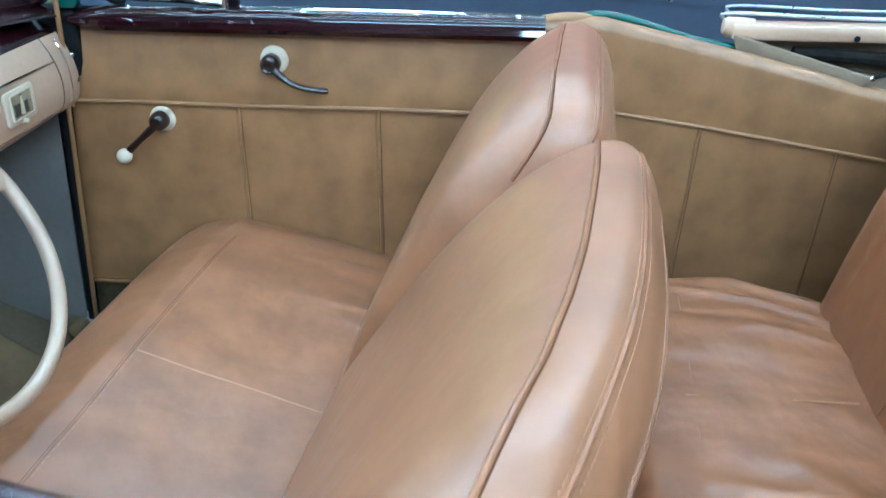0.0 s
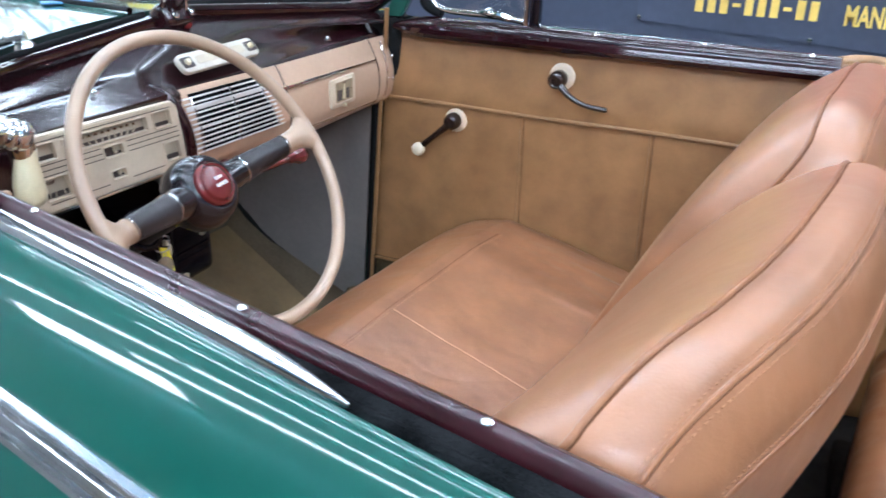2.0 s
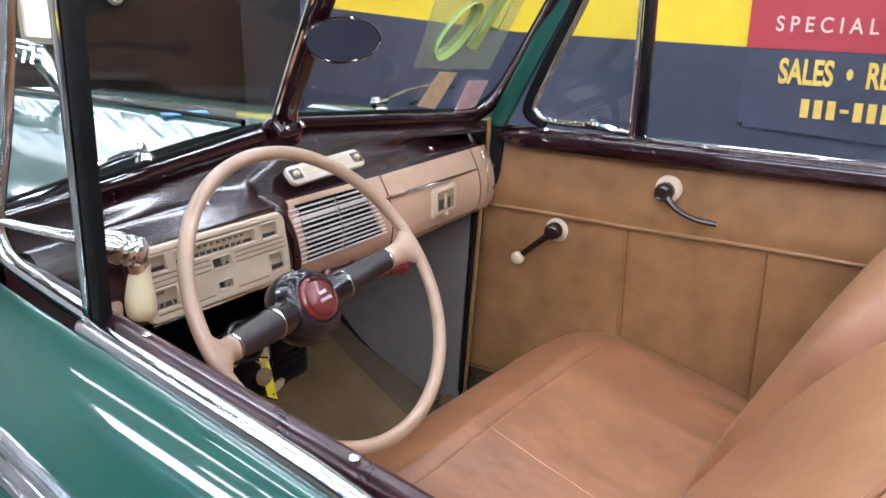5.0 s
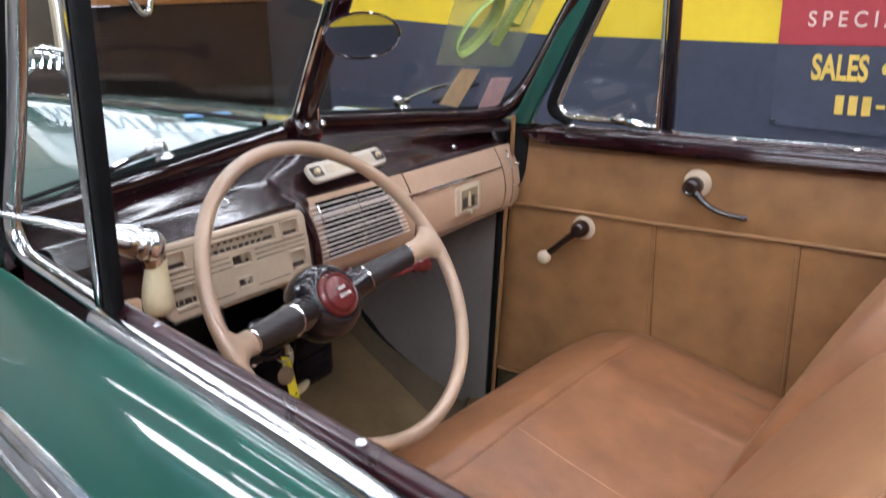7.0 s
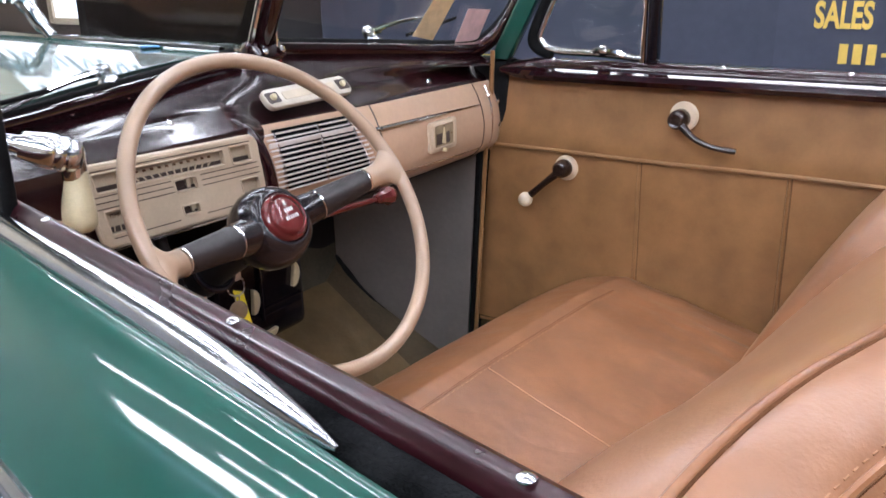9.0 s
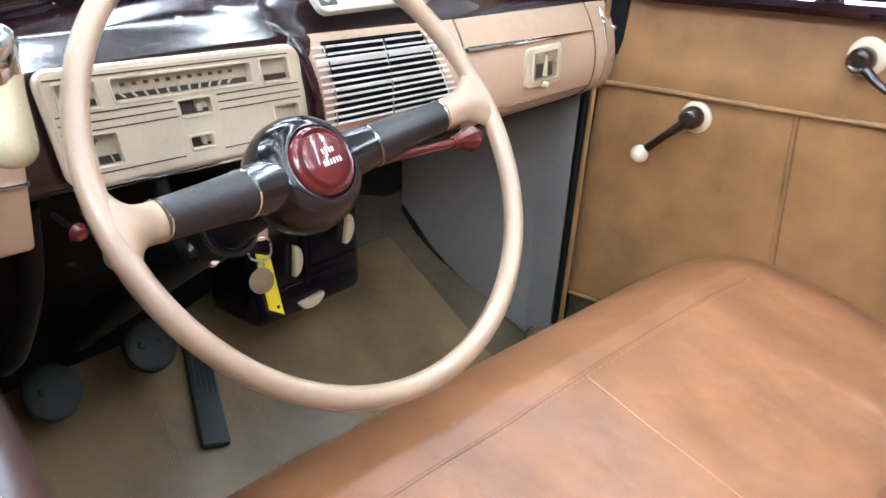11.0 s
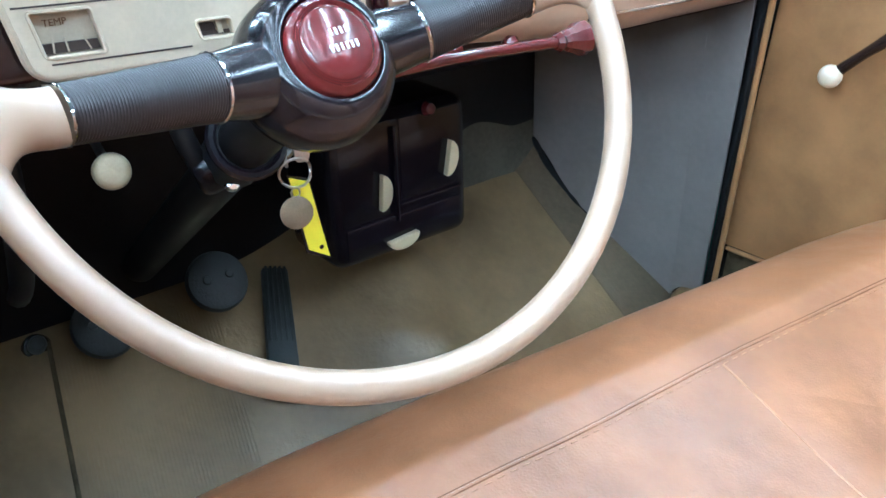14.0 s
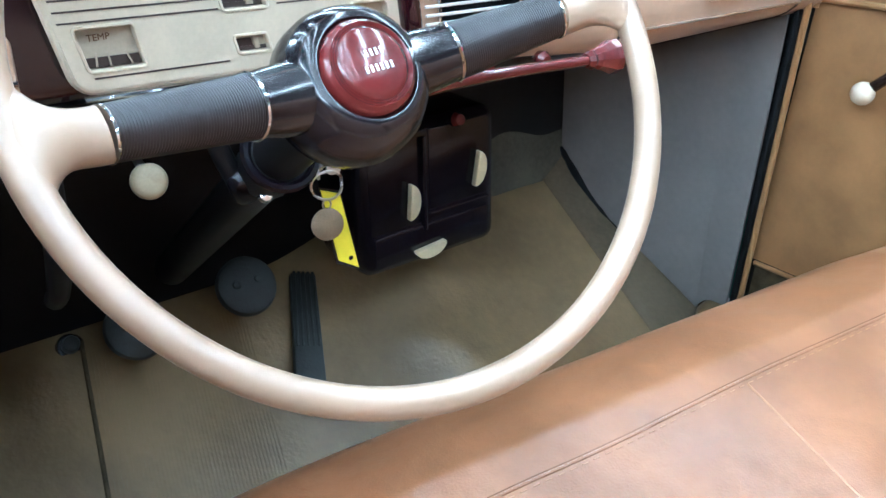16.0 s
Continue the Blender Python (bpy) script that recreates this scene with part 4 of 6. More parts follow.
def oval(a, b, h, n=40):
    return [mc + ma * h + mu * (a * math.cos(2 * math.pi * k / n)) + mw * (b * math.sin(2 * math.pi * k / n)) for k in range(n)]


part("case", grid([oval(0.018, 0.009, -0.03), oval(0.05, 0.022, -0.022), oval(0.071, 0.035, -0.006), oval(0.0735, 0.037, 0.0), oval(0.071, 0.0345, 0.003), oval(0.067, 0.0315, 0.0005)], close_v=True, caps=True), MAROON, mirror)
part("glass", plate(oval(0.068, 0.0325, 0.001), ma * 0.0008), material("mirror_silver", (0.85, 0.86, 0.86), 0.01, metal=1.0), mirror, "mirror glass", smooth=False)
part("stem", tube([mc - ma * 0.025, mc - ma * 0.06 + V(0, 0, 0.03)], 0.006, 8), CHROME, mirror)

# ---- dashboard ----
dash = thing("dashboard", (-0.36, 0.75, 0.93), "maroon and beige painted metal dashboard with chrome grille and cream instruments", "dashboard")


def base_of(y):
    """Where the dash meets the windshield frame."""
    a, b, k = ws(min(y, 0.7), 0, -1), ws(max(y, 0.76), 0, 1), smooth((y - 0.6) / 0.24)
    p = a.lerp(b, k)
    return p.x + 0.02, p.z - 0.02


def dash_section(y):
    bx, bz = base_of(y)
    near, far = smooth((y - 0.575) / 0.085), smooth((y - 0.4) / 0.5)
    left = [(bx, bz), (bx + 0.03, bz - 0.006), (bx + 0.07, bz - 0.018), (-0.375, 1.132), (-0.345, 1.118), (-0.33, 1.111), (-0.325, 1.104), (-0.327, 1.06), (-0.329, 1.01), (-0.332, 1.0), (-0.345, 0.992), (-0.37, 0.99)]
    right = [(bx, bz), (bx + 0.012, bz - 0.006), (bx + 0.03, bz - 0.02), (-0.385, 1.125), (-0.368, 1.108), (-0.352, 1.098), (-0.345, 1.086), (-0.33, 1.05), (-0.326, 1.0), (-0.332, 0.965), (-0.352, 0.94), (-0.385, 0.932)]
    ks = [far + (near - far) * smooth((i - 1) / 5) for i in range(len(left))]
    return [(a[0] * (1 - k) + b[0] * k, y, a[1] * (1 - k) + b[1] * k) for a, b, k in zip(left, right, ks)]


DY = [0.2 + 1.09 * k / 90 for k in range(91)]
part("shell", grid([[(x, y, z) for x, _, z in spline(dash_section(y), 3)] for y in DY]), DASHTOP, dash, "glossy dark maroon dash shell")


def face_x(z):
    """The beige face: gently convex."""
    pts = [(1.10, -0.347), (1.09, -0.341), (1.075, -0.333), (1.05, -0.323), (1.02, -0.317), (0.99, -0.317), (0.965, -0.322), (0.945, -0.335), (0.932, -0.358), (0.928, -0.38)]
    for (z0, x0), (z1, x1) in zip(pts, pts[1:]):
        if z1 <= z <= z0:
            return x0 + (x1 - x0) * (z0 - z) / (z0 - z1)
    return pts[0][1] if z > 1.1 else pts[-1][1]


ZF = [1.10, 1.096, 1.09, 1.08, 1.07, 1.06, 1.045, 1.03, 1.015, 1.0, 0.985, 0.97, 0.96, 0.95, 0.942, 0.936, 0.932, 0.929, 0.928]


def top_shift(y):
    return -0.006 + 0.009 * (0.9 - y) / 0.28 if y < 0.9 else -0.006 - 0.006 * (y - 0.9) / 0.38


def face_grid(y0, y1, zs, proud=0.0, n=10):
    return grid([[(face_x(z) + proud, y0 + (y1 - y0) * i / n, z + top_shift(y0 + (y1 - y0) * i / n) * (z - 0.928) / 0.172 + (0.02 * max(0, (0.95 - (y0 + (y1 - y0) * i / n)) / 0.3) * (1 - (z - 0.928) / 0.172))) for z in zs] for i in range(n + 1)])


part("centre_panel", face_grid(0.614, 0.8925, ZF, -0.0005), BEIGE, dash, "beige centre panel")
glove = part("glove_box_door", face_grid(0.8942, 1.228, [z for z in ZF if z > 0.955], 0.001), BEIGE, dash, "beige glove box door")
part("lower_panel", face_grid(0.8945, 1.228, [z for z in ZF if z <= 0.97], -0.001), BEIGE, dash)
part("end_cap", face_grid(1.232, 1.296, ZF, 0.001, 4), BEIGE, dash, "beige dash end cap")
part("chrome_line", tube([(face_x(1.055) + 0.0022, 0.8945 + 0.331 * k / 8, 1.055 - 0.001 * k) for k in range(9)], [0.0042 - 0.0003 * k for k in range(9)], 8), CHROME, glove, "tapered chrome line")
part("chrome_line", tube([(face_x(1.055) + 0.0012, 0.878, 1.0555), (face_x(1.055) + 0.0012, 0.891, 1.055)], 0.004, 8), CHROME, dash, "short chrome end of the line")
part("glove_seam", tube([(face_x(0.962) + 0.002, 0.8945 + 0.331 * k / 8, 0.965 - 0.001 * k) for k in range(9)], 0.0016, 6), CHROME, glove)
for y in (0.893, 1.23):
    part("gap", tube([(face_x(z) - 0.0005, y, z + top_shift(y) * (z - 0.928) / 0.172) for z in ZF], 0.0013, 6), SLOT, dash)
part("end_trim", tube([(face_x(z) + 0.002, 1.262, z) for z in ZF[3:13]], 0.002, 6), CHROME, dash)
for z in (1.045, 0.995):
    part("end_rivet", lathe([(0.0, 0.006), (0.004, 0.005), (0.005, 0.0)], (face_x(z) + 0.002, 1.29, z), (1, 0, 0), 10), CHROME, dash)

part("end_cap", plate([V(-0.335, 0.205, 1.06), V(-0.33, 0.292, 1.05), V(-0.335, 0.288, 0.955), V(-0.34, 0.205, 0.955)], V(0.012, 0, 0), 0.006), BEIGE, dash, "beige dash end cap")
part("chrome_line", tube([(-0.3195, 0.21, 1.022), (-0.3185, 0.289, 1.018)], 0.0025, 8), CHROME, dash, "thin chrome line")
# clock-shaped ash tray pull on the glove box door
clock = part("clock", plate([V(-0.318, 1.072 + a, 1.012 + b) for a, b in rounded_rect(0.094, 0.06, 0.008)], V(0.007, 0, 0), 0.0025), CREAM, glove, "square cream clock bezel")
part("clock_face", plate([V(-0.3105, 1.072 + a, 1.013 + b) for a, b in rounded_rect(0.064, 0.042, 0.003)], V(0.001, 0, 0)), AGED, clock, "aged brown-cream clock face")
part("clock_rim", tube([V(-0.310, 1.072 + a, 1.013 + b) for a, b in rounded_rect(0.066, 0.044, 0.004)], 0.0018, 8, closed=True), CREAM, clock)
for dy, w in ((-0.017, 0.019), (0.012, 0.011)):
    part("clock_window", rbox((-0.3092, 1.072 + dy, 1.007), (0.0008, w, 0.021), 0), SLOT, clock, "dark dial cut-out")
part("clock_hand", plate([V(-0.3085, 1.062, 0.999), V(-0.3085, 1.074, 0.996), V(-0.3085, 1.0715, 1.029), V(-0.3085, 1.0685, 1.029)], V(0.001, 0, 0)), IVORY, clock)
for dy, dz in ((0.026, 0.0), (0.0, 0.0175), (-0.026, 0.004)):
    part("clock_tick", rbox((-0.3091, 1.072 + dy, 1.013 + dz), (0.0008, 0.004, 0.002), 0), SEAM, clock)
part("clock_stem", lathe([(0.0, 0.012), (0.004, 0.011), (0.0045, 0.0)], (-0.315, 1.072, 0.984), (1, 0, 0), 12), IVORY, clock)

# chrome speaker grille
def grille_x(z):
    return face_x(min(1.0999, z))


# flat sheet coloured near black for the shade of the recess behind the bars
grille = part("speaker_grille", grid([[(grille_x(z) + 0.0035, ya + (yb - ya) * (1.094 - z) / 0.092, z - 0.03 * (ya - 0.63)) for z in (1.094, 1.085, 1.075, 1.06, 1.045, 1.03, 1.015, 1.002)] for ya, yb in ((0.646, 0.64), (0.7, 0.7), (0.76, 0.775), (0.818, 0.85))]), FELT, dash, "dark sheet for the shade in the speaker opening")
for k in range(12):
    f = k / 11
    z = 1.0885 - 0.0845 * f
    y0, y1 = 0.628 - 0.002 * f, 0.83 + 0.036 * f
    hgt = 0.0088 if k == 2 else (0.005 if k == 6 else 0.0032)
    zc = z - 0.03 * ((y0 + y1) / 2 - 0.63)
    part("grille_bar", rbox((grille_x(z) + 0.0052, (y0 + y1) / 2, zc), (0.0022, y1 - y0, hgt * 0.9), 0.0008, 2, Euler((radians(-1.7), 0, 0)).to_matrix()), SATIN, grille, "chrome grille bar")
for ya, yb in ((0.6475, 0.6415), (0.745, 0.736), (0.817, 0.849)):
    part("grille_rib", tube([(grille_x(z) + 0.0052, ya + (yb - ya) * (1.09 - z) / 0.086, z - 0.03 * (ya - 0.63)) for z in (1.09, 1.07, 1.04, 1.01, 1.004)], 0.0018, 8), CHROME, grille)
part("divider", tube(spline([(-0.366, 0.584, 1.112), (-0.342, 0.59, 1.106), (-0.326, 0.598, 1.089), (-0.315, 0.605, 1.058), (-0.31, 0.609, 1.018), (-0.316, 0.611, 0.985), (-0.336, 0.615, 0.958)], 5), 0.0105, 12), MAROON, dash, "maroon divider rib")

# radio above the grille
RN = Vector((0.72, 0, 0.69)).normalized()
RT = Vector((-0.69, 0, 0.72)).normalized()
radio = part("radio", plate([V(-0.366, 0.757, 1.13) + V(0, a, 0) + RT * b for a, b in rounded_rect(0.196, 0.036, 0.012)], RN * 0.011, 0.003), PALECREAM, dash, "pale cream radio panel")
part("radio_dial", plate([V(-0.366, 0.757, 1.13) + RN * 0.0112 + V(0, a, 0) + RT * b for a, b in rounded_rect(0.12, 0.015, 0.003)], RN * 0.0008), DIAL, radio)
for y in (0.675, 0.838):
    part("radio_window", plate([V(-0.366, y, 1.13) + RN * 0.0111 + V(0, a, 0) + RT * b for a, b in rounded_rect(0.026, 0.02, 0.003)], RN * 0.0006), SLOT, radio, "dark end window")
    part("radio_knob", lathe([(0.0, 0.006), (0.0045, 0.005), (0.0055, 0.002), (0.006, 0.0)], V(-0.366, y, 1.13) + RN * 0.0116, RN, 14), IVORY, radio)


# instrument cluster
def holed(y0, y1, z0, z1, holes, x, depth):
    """A slab facing +x with rectangular openings."""
    ys = sorted({y0, y1, *(h[0] for h in holes), *(h[1] for h in holes)})
    zs = sorted({z0, z1, *(h[2] for h in holes), *(h[3] for h in holes)})
    bm = bmesh.new()
    vs = {(a, b): bm.verts.new((x, a, b)) for a in ys for b in zs}
    for a, b in zip(ys, ys[1:]):
        for c, e in zip(zs, zs[1:]):
            m, k = (a + b) / 2, (c + e) / 2
            if not any(h[0] < m < h[1] and h[2] < k < h[3] for h in holes):
                bm.faces.new((vs[a, c], vs[b, c], vs[b, e], vs[a, e]))
    for v in [v for v in bm.verts if not v.link_faces]:
        bm.verts.remove(v)
    ret = bmesh.ops.extrude_face_region(bm, geom=bm.faces[:])
    bmesh.ops.translate(bm, vec=(depth, 0, 0), verts=[g for g in ret["geom"] if isinstance(g, bmesh.types.BMVert)])
    return bm


def lean(bm):
    """The cluster's upright lines lean outwards and its top falls a little towards the middle."""
    for v in bm.verts:
        y, z = v.co.y, v.co.z
        v.co.y, v.co.z = y + 0.19 * (1.10 - z), z - 0.035 * (y - 0.31)
    return bm


WIN = [(0.371, 0.523, 1.077, 1.0975), (0.537, 0.572, 1.075, 1.099), (0.32, 0.356, 1.075, 1.0985), (0.432, 0.467, 1.0535, 1.0695), (0.434, 0.460, 1.0195, 1.032), (0.321, 0.361, 1.020, 1.050), (0.543, 0.575, 1.019, 1.048)]
body = holed(0.309, 0.588, 1.006, 1.107, WIN, -0.322, 0.010)
corner = [e for e in body.edges if abs(e.verts[0].co.x - e.verts[1].co.x) > 0.009 and (e.verts[0].co.y < 0.31 or e.verts[0].co.y > 0.587) and (e.verts[0].co.z < 1.007 or e.verts[0].co.z > 1.106)]
bmesh.ops.bevel(body, geom=corner, offset=0.011, segments=5, profile=0.5, affect="EDGES")
cluster = part("instrument_panel", lean(body), CREAM, dash, "cream instrument panel", smooth=False)
part("cluster_rim", lean(tube([V(-0.3175, 0.4485 + a, 1.0565 + b) for a, b in rounded_rect(0.279, 0.101, 0.011)], 0.0048, 8, closed=True)), CREAM, cluster)
for i, (a, b, c, e) in enumerate(WIN):
    part("gauge_face", lean(rbox((-0.3205, (a + b) / 2, (c + e) / 2), (0.002, b - a, e - c), 0)), DIAL, cluster, "pale gauge face")
    part("gauge_shade", lean(rbox((-0.3185, (a + b) / 2, c + 0.15 * (e - c)), (0.0016, (b - a) * 0.96, (e - c) * 0.24), 0)), SLOT, cluster)
    part("gauge_bezel", lean(tube([V(-0.3122, (a + b) / 2 + p, (c + e) / 2 + q) for p, q in rounded_rect(b - a + 0.002, e - c + 0.002, 0.003)], 0.0015, 6, closed=True)), CREAM, cluster)
for a, b, c, e in (WIN[3], WIN[4]):
    part("drum", lean(rbox((-0.3175, a + 0.68 * (b - a), (c + e) / 2), (0.003, (b - a) * 0.18, (e - c) * 0.8), 0.0008)), DIAL, cluster, "pale counter drum")
    part("gauge_shade", lean(rbox((-0.3188, a + 0.32 * (b - a), (c + e) / 2 - 0.001), (0.0012, (b - a) * 0.5, (e - c) * 0.7), 0)), SLOT, cluster)
for k in range(11):
    y = 0.381 + 0.0118 * k
    part("speed_mark", lean(rbox((-0.317, y, 1.0815), (0.0012, 0.0022, 0.008), 0, 1, Euler((radians(48 - 9.6 * k), 0, 0)).to_matrix())), DIAL, cluster)
    part("speed_figure", lean(rbox((-0.3185, y + 0.004, 1.0905), (0.0012, 0.0042, 0.003), 0)), SEAM, cluster)
for y, t in ((0.329, -15), (0.338, -5), (0.352, 12)):
    part("gauge_mark", lean(rbox((-0.316, y, 1.0265), (0.0012, 0.0012, 0.010), 0, 1, Euler((radians(t), 0, 0)).to_matrix())), DIAL, cluster)
cu = bpy.data.curves.new("text", "FONT")
cu.body, cu.size, cu.extrude = "TEMP", 0.0068, 0.0003
tmp = bpy.data.objects.new("tmp", cu)
tm = bpy.data.meshes.new_from_object(tmp)
bpy.data.objects.remove(tmp)
tm.transform(Matrix.Translation((-0.3188, 0.3395, 1.039)) @ Matrix.Rotation(radians(90), 4, "Z") @ Matrix.Rotation(radians(90), 4, "X"))
tm.transform(Matrix.Translation(-anchor(cluster)))
tm.materials.clear()
tm.materials.append(SEAM)
new("temp_lettering", tm).parent = cluster
for z, spans in ((1.1028, ((0.312, 0.575),)), (1.0703, ((0.312, 0.427), (0.476, 0.581))), (1.0625, ((0.312, 0.428), (0.476, 0.581))), (1.0547, ((0.312, 0.428), (0.476, 0.581))), (1.0145, ((0.322, 0.424), (0.47, 0.535)))):
    for a, b in spans:
        part("groove", lean(rbox((-0.3122, (a + b) / 2, z), (0.0012, b - a, 0.0013), 0)), SLOT, cluster, "dark engraved line")
part("chrome_base", lean(tube([(-0.314, 0.31, 0.9995), (-0.314, 0.582, 0.9995)], 0.0022, 6)), CHROME, cluster)
screw(-0.358, 0.48, 1.132, (0.6, 0, 0.8), dash, 0.005)
screw(-0.366, 1.105, 1.109, (0.8, 0, 0.6), dash, 0.007)
# dash underside in shade
part("underside", grid([[(-0.36, y, 0.985 if y < 0.61 else 0.93), (-0.5, y, 0.99), (-0.8, y, 1.02)] for y in DY]), UNDER, dash, "black underside")

# ---- windshield-side spotlight control ----
spot = thing("spotlight_control", (-0.22, 0.24, 1.08), "chrome spotlight control with an ivory grip, on the windshield pillar", "control lever")
SA = Vector((0.105, 0.105, -0.048)).normalized()
part("shaft", tube([(-0.33, 0.13, 1.2), (-0.29, 0.17, 1.182), (-0.25, 0.21, 1.163)], [0.0038, 0.005, 0.0095], 16), CHROME, spot)
part("head", lathe([(0.0, 0.034), (0.010, 0.033), (0.0165, 0.028), (0.018, 0.022), (0.0165, 0.019), (0.0185, 0.015), (0.0185, 0.011), (0.017, 0.008), (0.019, 0.004), (0.0185, -0.006), (0.016, -0.018), (0.0145, -0.028)], (-0.232, 0.228, 1.155), SA, 28), BRIGHT, spot, "ribbed chrome head")
part("collar", lathe([(0.013, 0.012), (0.0135, 0.0), (0.0125, -0.012)], (-0.221, 0.244, 1.136), (0, 0, 1), 20), CHROME, spot, "chrome collar")
part("grip", tube(spline([(-0.22, 0.246, 1.132), (-0.22, 0.243, 1.11), (-0.218, 0.24, 1.088), (-0.217, 0.24, 1.071), (-0.217, 0.24, 1.066)], 4), [0.012, 0.0122, 0.0128, 0.0135, 0.0145, 0.0155, 0.0165, 0.0172, 0.0178, 0.018, 0.0178, 0.017, 0.015, 0.013, 0.011, 0.008, 0.003], 18), IVORY, spot, "translucent ivory grip")

# ---- steering wheel ----
WC = Vector((-0.118, 0.457, 1.0494))
WN = Vector((0.8277, -0.0191, 0.5608)).normalized()
WY = Vector((-0.03, 0.99, 0.043))
WY = (WY - WN * WY.dot(WN)).normalized()
WX = WY.cross(WN).normalized()


def wp(r, a, h=0.0):
    """A point of the wheel: a from the far spoke (degrees), h above the rim's plane."""
    return WC + WY * (r * math.cos(radians(a))) + WX * (r * math.sin(radians(a))) + WN * h


wheel = thing("steering_wheel", WC, "tan and black two-spoke steering wheel with a dark red horn button", "steering wheel")
part("rim", tube([wp(0.2075, 3 * k) for k in range(120)], 0.0096, 18, closed=True), RIM, wheel, "tan plastic rim")
# each spoke falls from the rim towards the hub: outer ring, inner ring (radius, height)
for s, (ra, ha), (rb, hb) in ((0, (0.161, -0.0205), (0.0805, -0.0425)), (180, (0.161, -0.0215), (0.0715, -0.0435))):
    out, rows = wp(1, s) - WC, []
    for k in range(21):
        d = ra + (0.2075 - ra) * k / 20
        e = max(0.0, (d - 0.174) / 0.0335)
        wide, thick = 0.0158 + 0.031 * e ** 2.6, 0.0155 - 0.0063 * smooth(e)
        c, across = WC + out * d + WN * (ha * (1 - smooth((d - ra) / (0.2075 - ra) * 1.05))), out.cross(WN)
        rows.append([c + across * (wide * math.cos(2 * math.pi * j / 20)) + WN * (thick * math.sin(2 * math.pi * j / 20)) - out * (3.2 * e * e * (wide * math.cos(2 * math.pi * j / 20)) ** 2) for j in range(20)])
    part("spoke_end", grid(rows, close_v=True, caps=True), RIM, wheel, "flared tan spoke end")
    slope = (wp(ra, s, ha) - wp(rb, s, hb)).normalized()
    part("ring", lathe([(0.0, 0.001), (0.0164, 0.001), (0.017, 0.0), (0.0164, -0.001), (0.0, -0.001)], wp(ra, s, ha), slope, 28), CHROME, wheel, "chrome ring")
    gp, gr = [], []
    for k in range(150):
        f = k / 149
        gp.append(wp(ra - 0.001 + (rb - ra + 0.002) * f, s, ha + (hb - ha) * f))
        gr.append(0.0158 + 0.0044 * f + (0.0002 if k % 3 else -0.0002))
    part("grip", tube(gp, gr, 20), GRIP, wheel, "ribbed black grip")
    part("ring", lathe([(0.0, 0.0012), (0.0208, 0.0012), (0.0216, 0.0), (0.0208, -0.0012), (0.0, -0.0012)], wp(rb, s, hb), slope, 28), CHROME, wheel, "chrome ring")
    part("hub_arm", tube([wp(rb + 0.001, s, hb), wp(rb - 0.006, s, hb - 0.001), wp(0.055, s, hb - 0.004), wp(0.035, s, hb - 0.008)], [0.0202, 0.0206, 0.0225, 0.024], 20), HUB, wheel)
HC = WC - WN * 0.024 + WY * 0.006
part("hub", lathe([(0.0, -0.006), (0.0327, -0.006), (0.0342, -0.0022), (0.0365, -0.0022), (0.041, -0.0045), (0.047, -0.0115), (0.0525, -0.026), (0.054, -0.04), (0.051, -0.056), (0.042, -0.07), (0.03, -0.078), (0.026, -0.1), (0.0, -0.1)], HC, WN, 48), HUB, wheel, "dark plum-black hub")
horn = part("horn_button", lathe([(0.0, 0.0105), (0.0071, 0.0102), (0.0143, 0.0092), (0.0205, 0.0074), (0.0239, 0.0058), (0.0245, 0.0048), (0.0252, 0.0056), (0.0259, 0.0044), (0.0266, 0.005), (0.0273, 0.0037), (0.028, 0.0042), (0.0289, 0.0028), (0.0304, 0.0018), (0.032, -0.0005), (0.0327, -0.004), (0.0327, -0.01)], HC, WN, 48), RED, wheel, "dark red horn button")
# worn lettering in two short lines, as bars
for row, n in ((0.0042, 4), (-0.0042, 6)):
    for k in range(n):
        c = HC + WN * 0.0101 + WX * (-row * 1.2) + WY * ((k - (n - 1) / 2) * 0.0036)
        q = Matrix((WX, WY, WN)).transposed()
        part("letter_bar", rbox(c, (0.0046, 0.0017, 0.0012), 0, 1, q), WHITE, horn, "worn white letter bar")
column = thing("steering_column", (-0.5, 0.46, 0.78), "black steering column with clamp bracket", "steering column")
part("column", tube([WC - WN * 0.09, WC - WN * 0.7], 0.023, 18), UNDER, column)
part("collar", tube([WC - WN * 0.2, WC - WN * 0.245], 0.0265, 20), UNDER, column)
part("clamp", rbox((-0.322, 0.456, 0.907), (0.026, 0.056, 0.038), 0.01, 3, Euler((0.3, 0.5, 0)).to_matrix()), BLACK, column)
part("clamp_ring", tube([WC - WN * 0.2 + WY * (0.029 * math.cos(2 * math.pi * k / 28)) + WX * (0.029 * math.sin(2 * math.pi * k / 28)) for k in range(28)], 0.0045, 8, closed=True), BLACK, column, "glossy black clamp ring")
part("clamp_arm", tube(spline([(-0.322, 0.437, 0.903), (-0.328, 0.426, 0.94), (-0.338, 0.422, 0.985)], 5), 0.009, 10), UNDER, column)
part("bolt", lathe([(0.0, 0.008), (0.005, 0.007), (0.007, 0.0)], (-0.305, 0.452, 0.896), (0.9, -0.2, 0.4), 12), CHROME, column)
lever = thing("gear_lever", (-0.2, 0.6, 0.98), "dark red gear lever with a faceted knob on the column", "gear lever")
part("rod", tube(spline([(-0.215, 0.5, 0.985), (-0.2, 0.6, 0.992), (-0.2, 0.72, 0.986)], 6), 0.0048, 10), RED, lever)
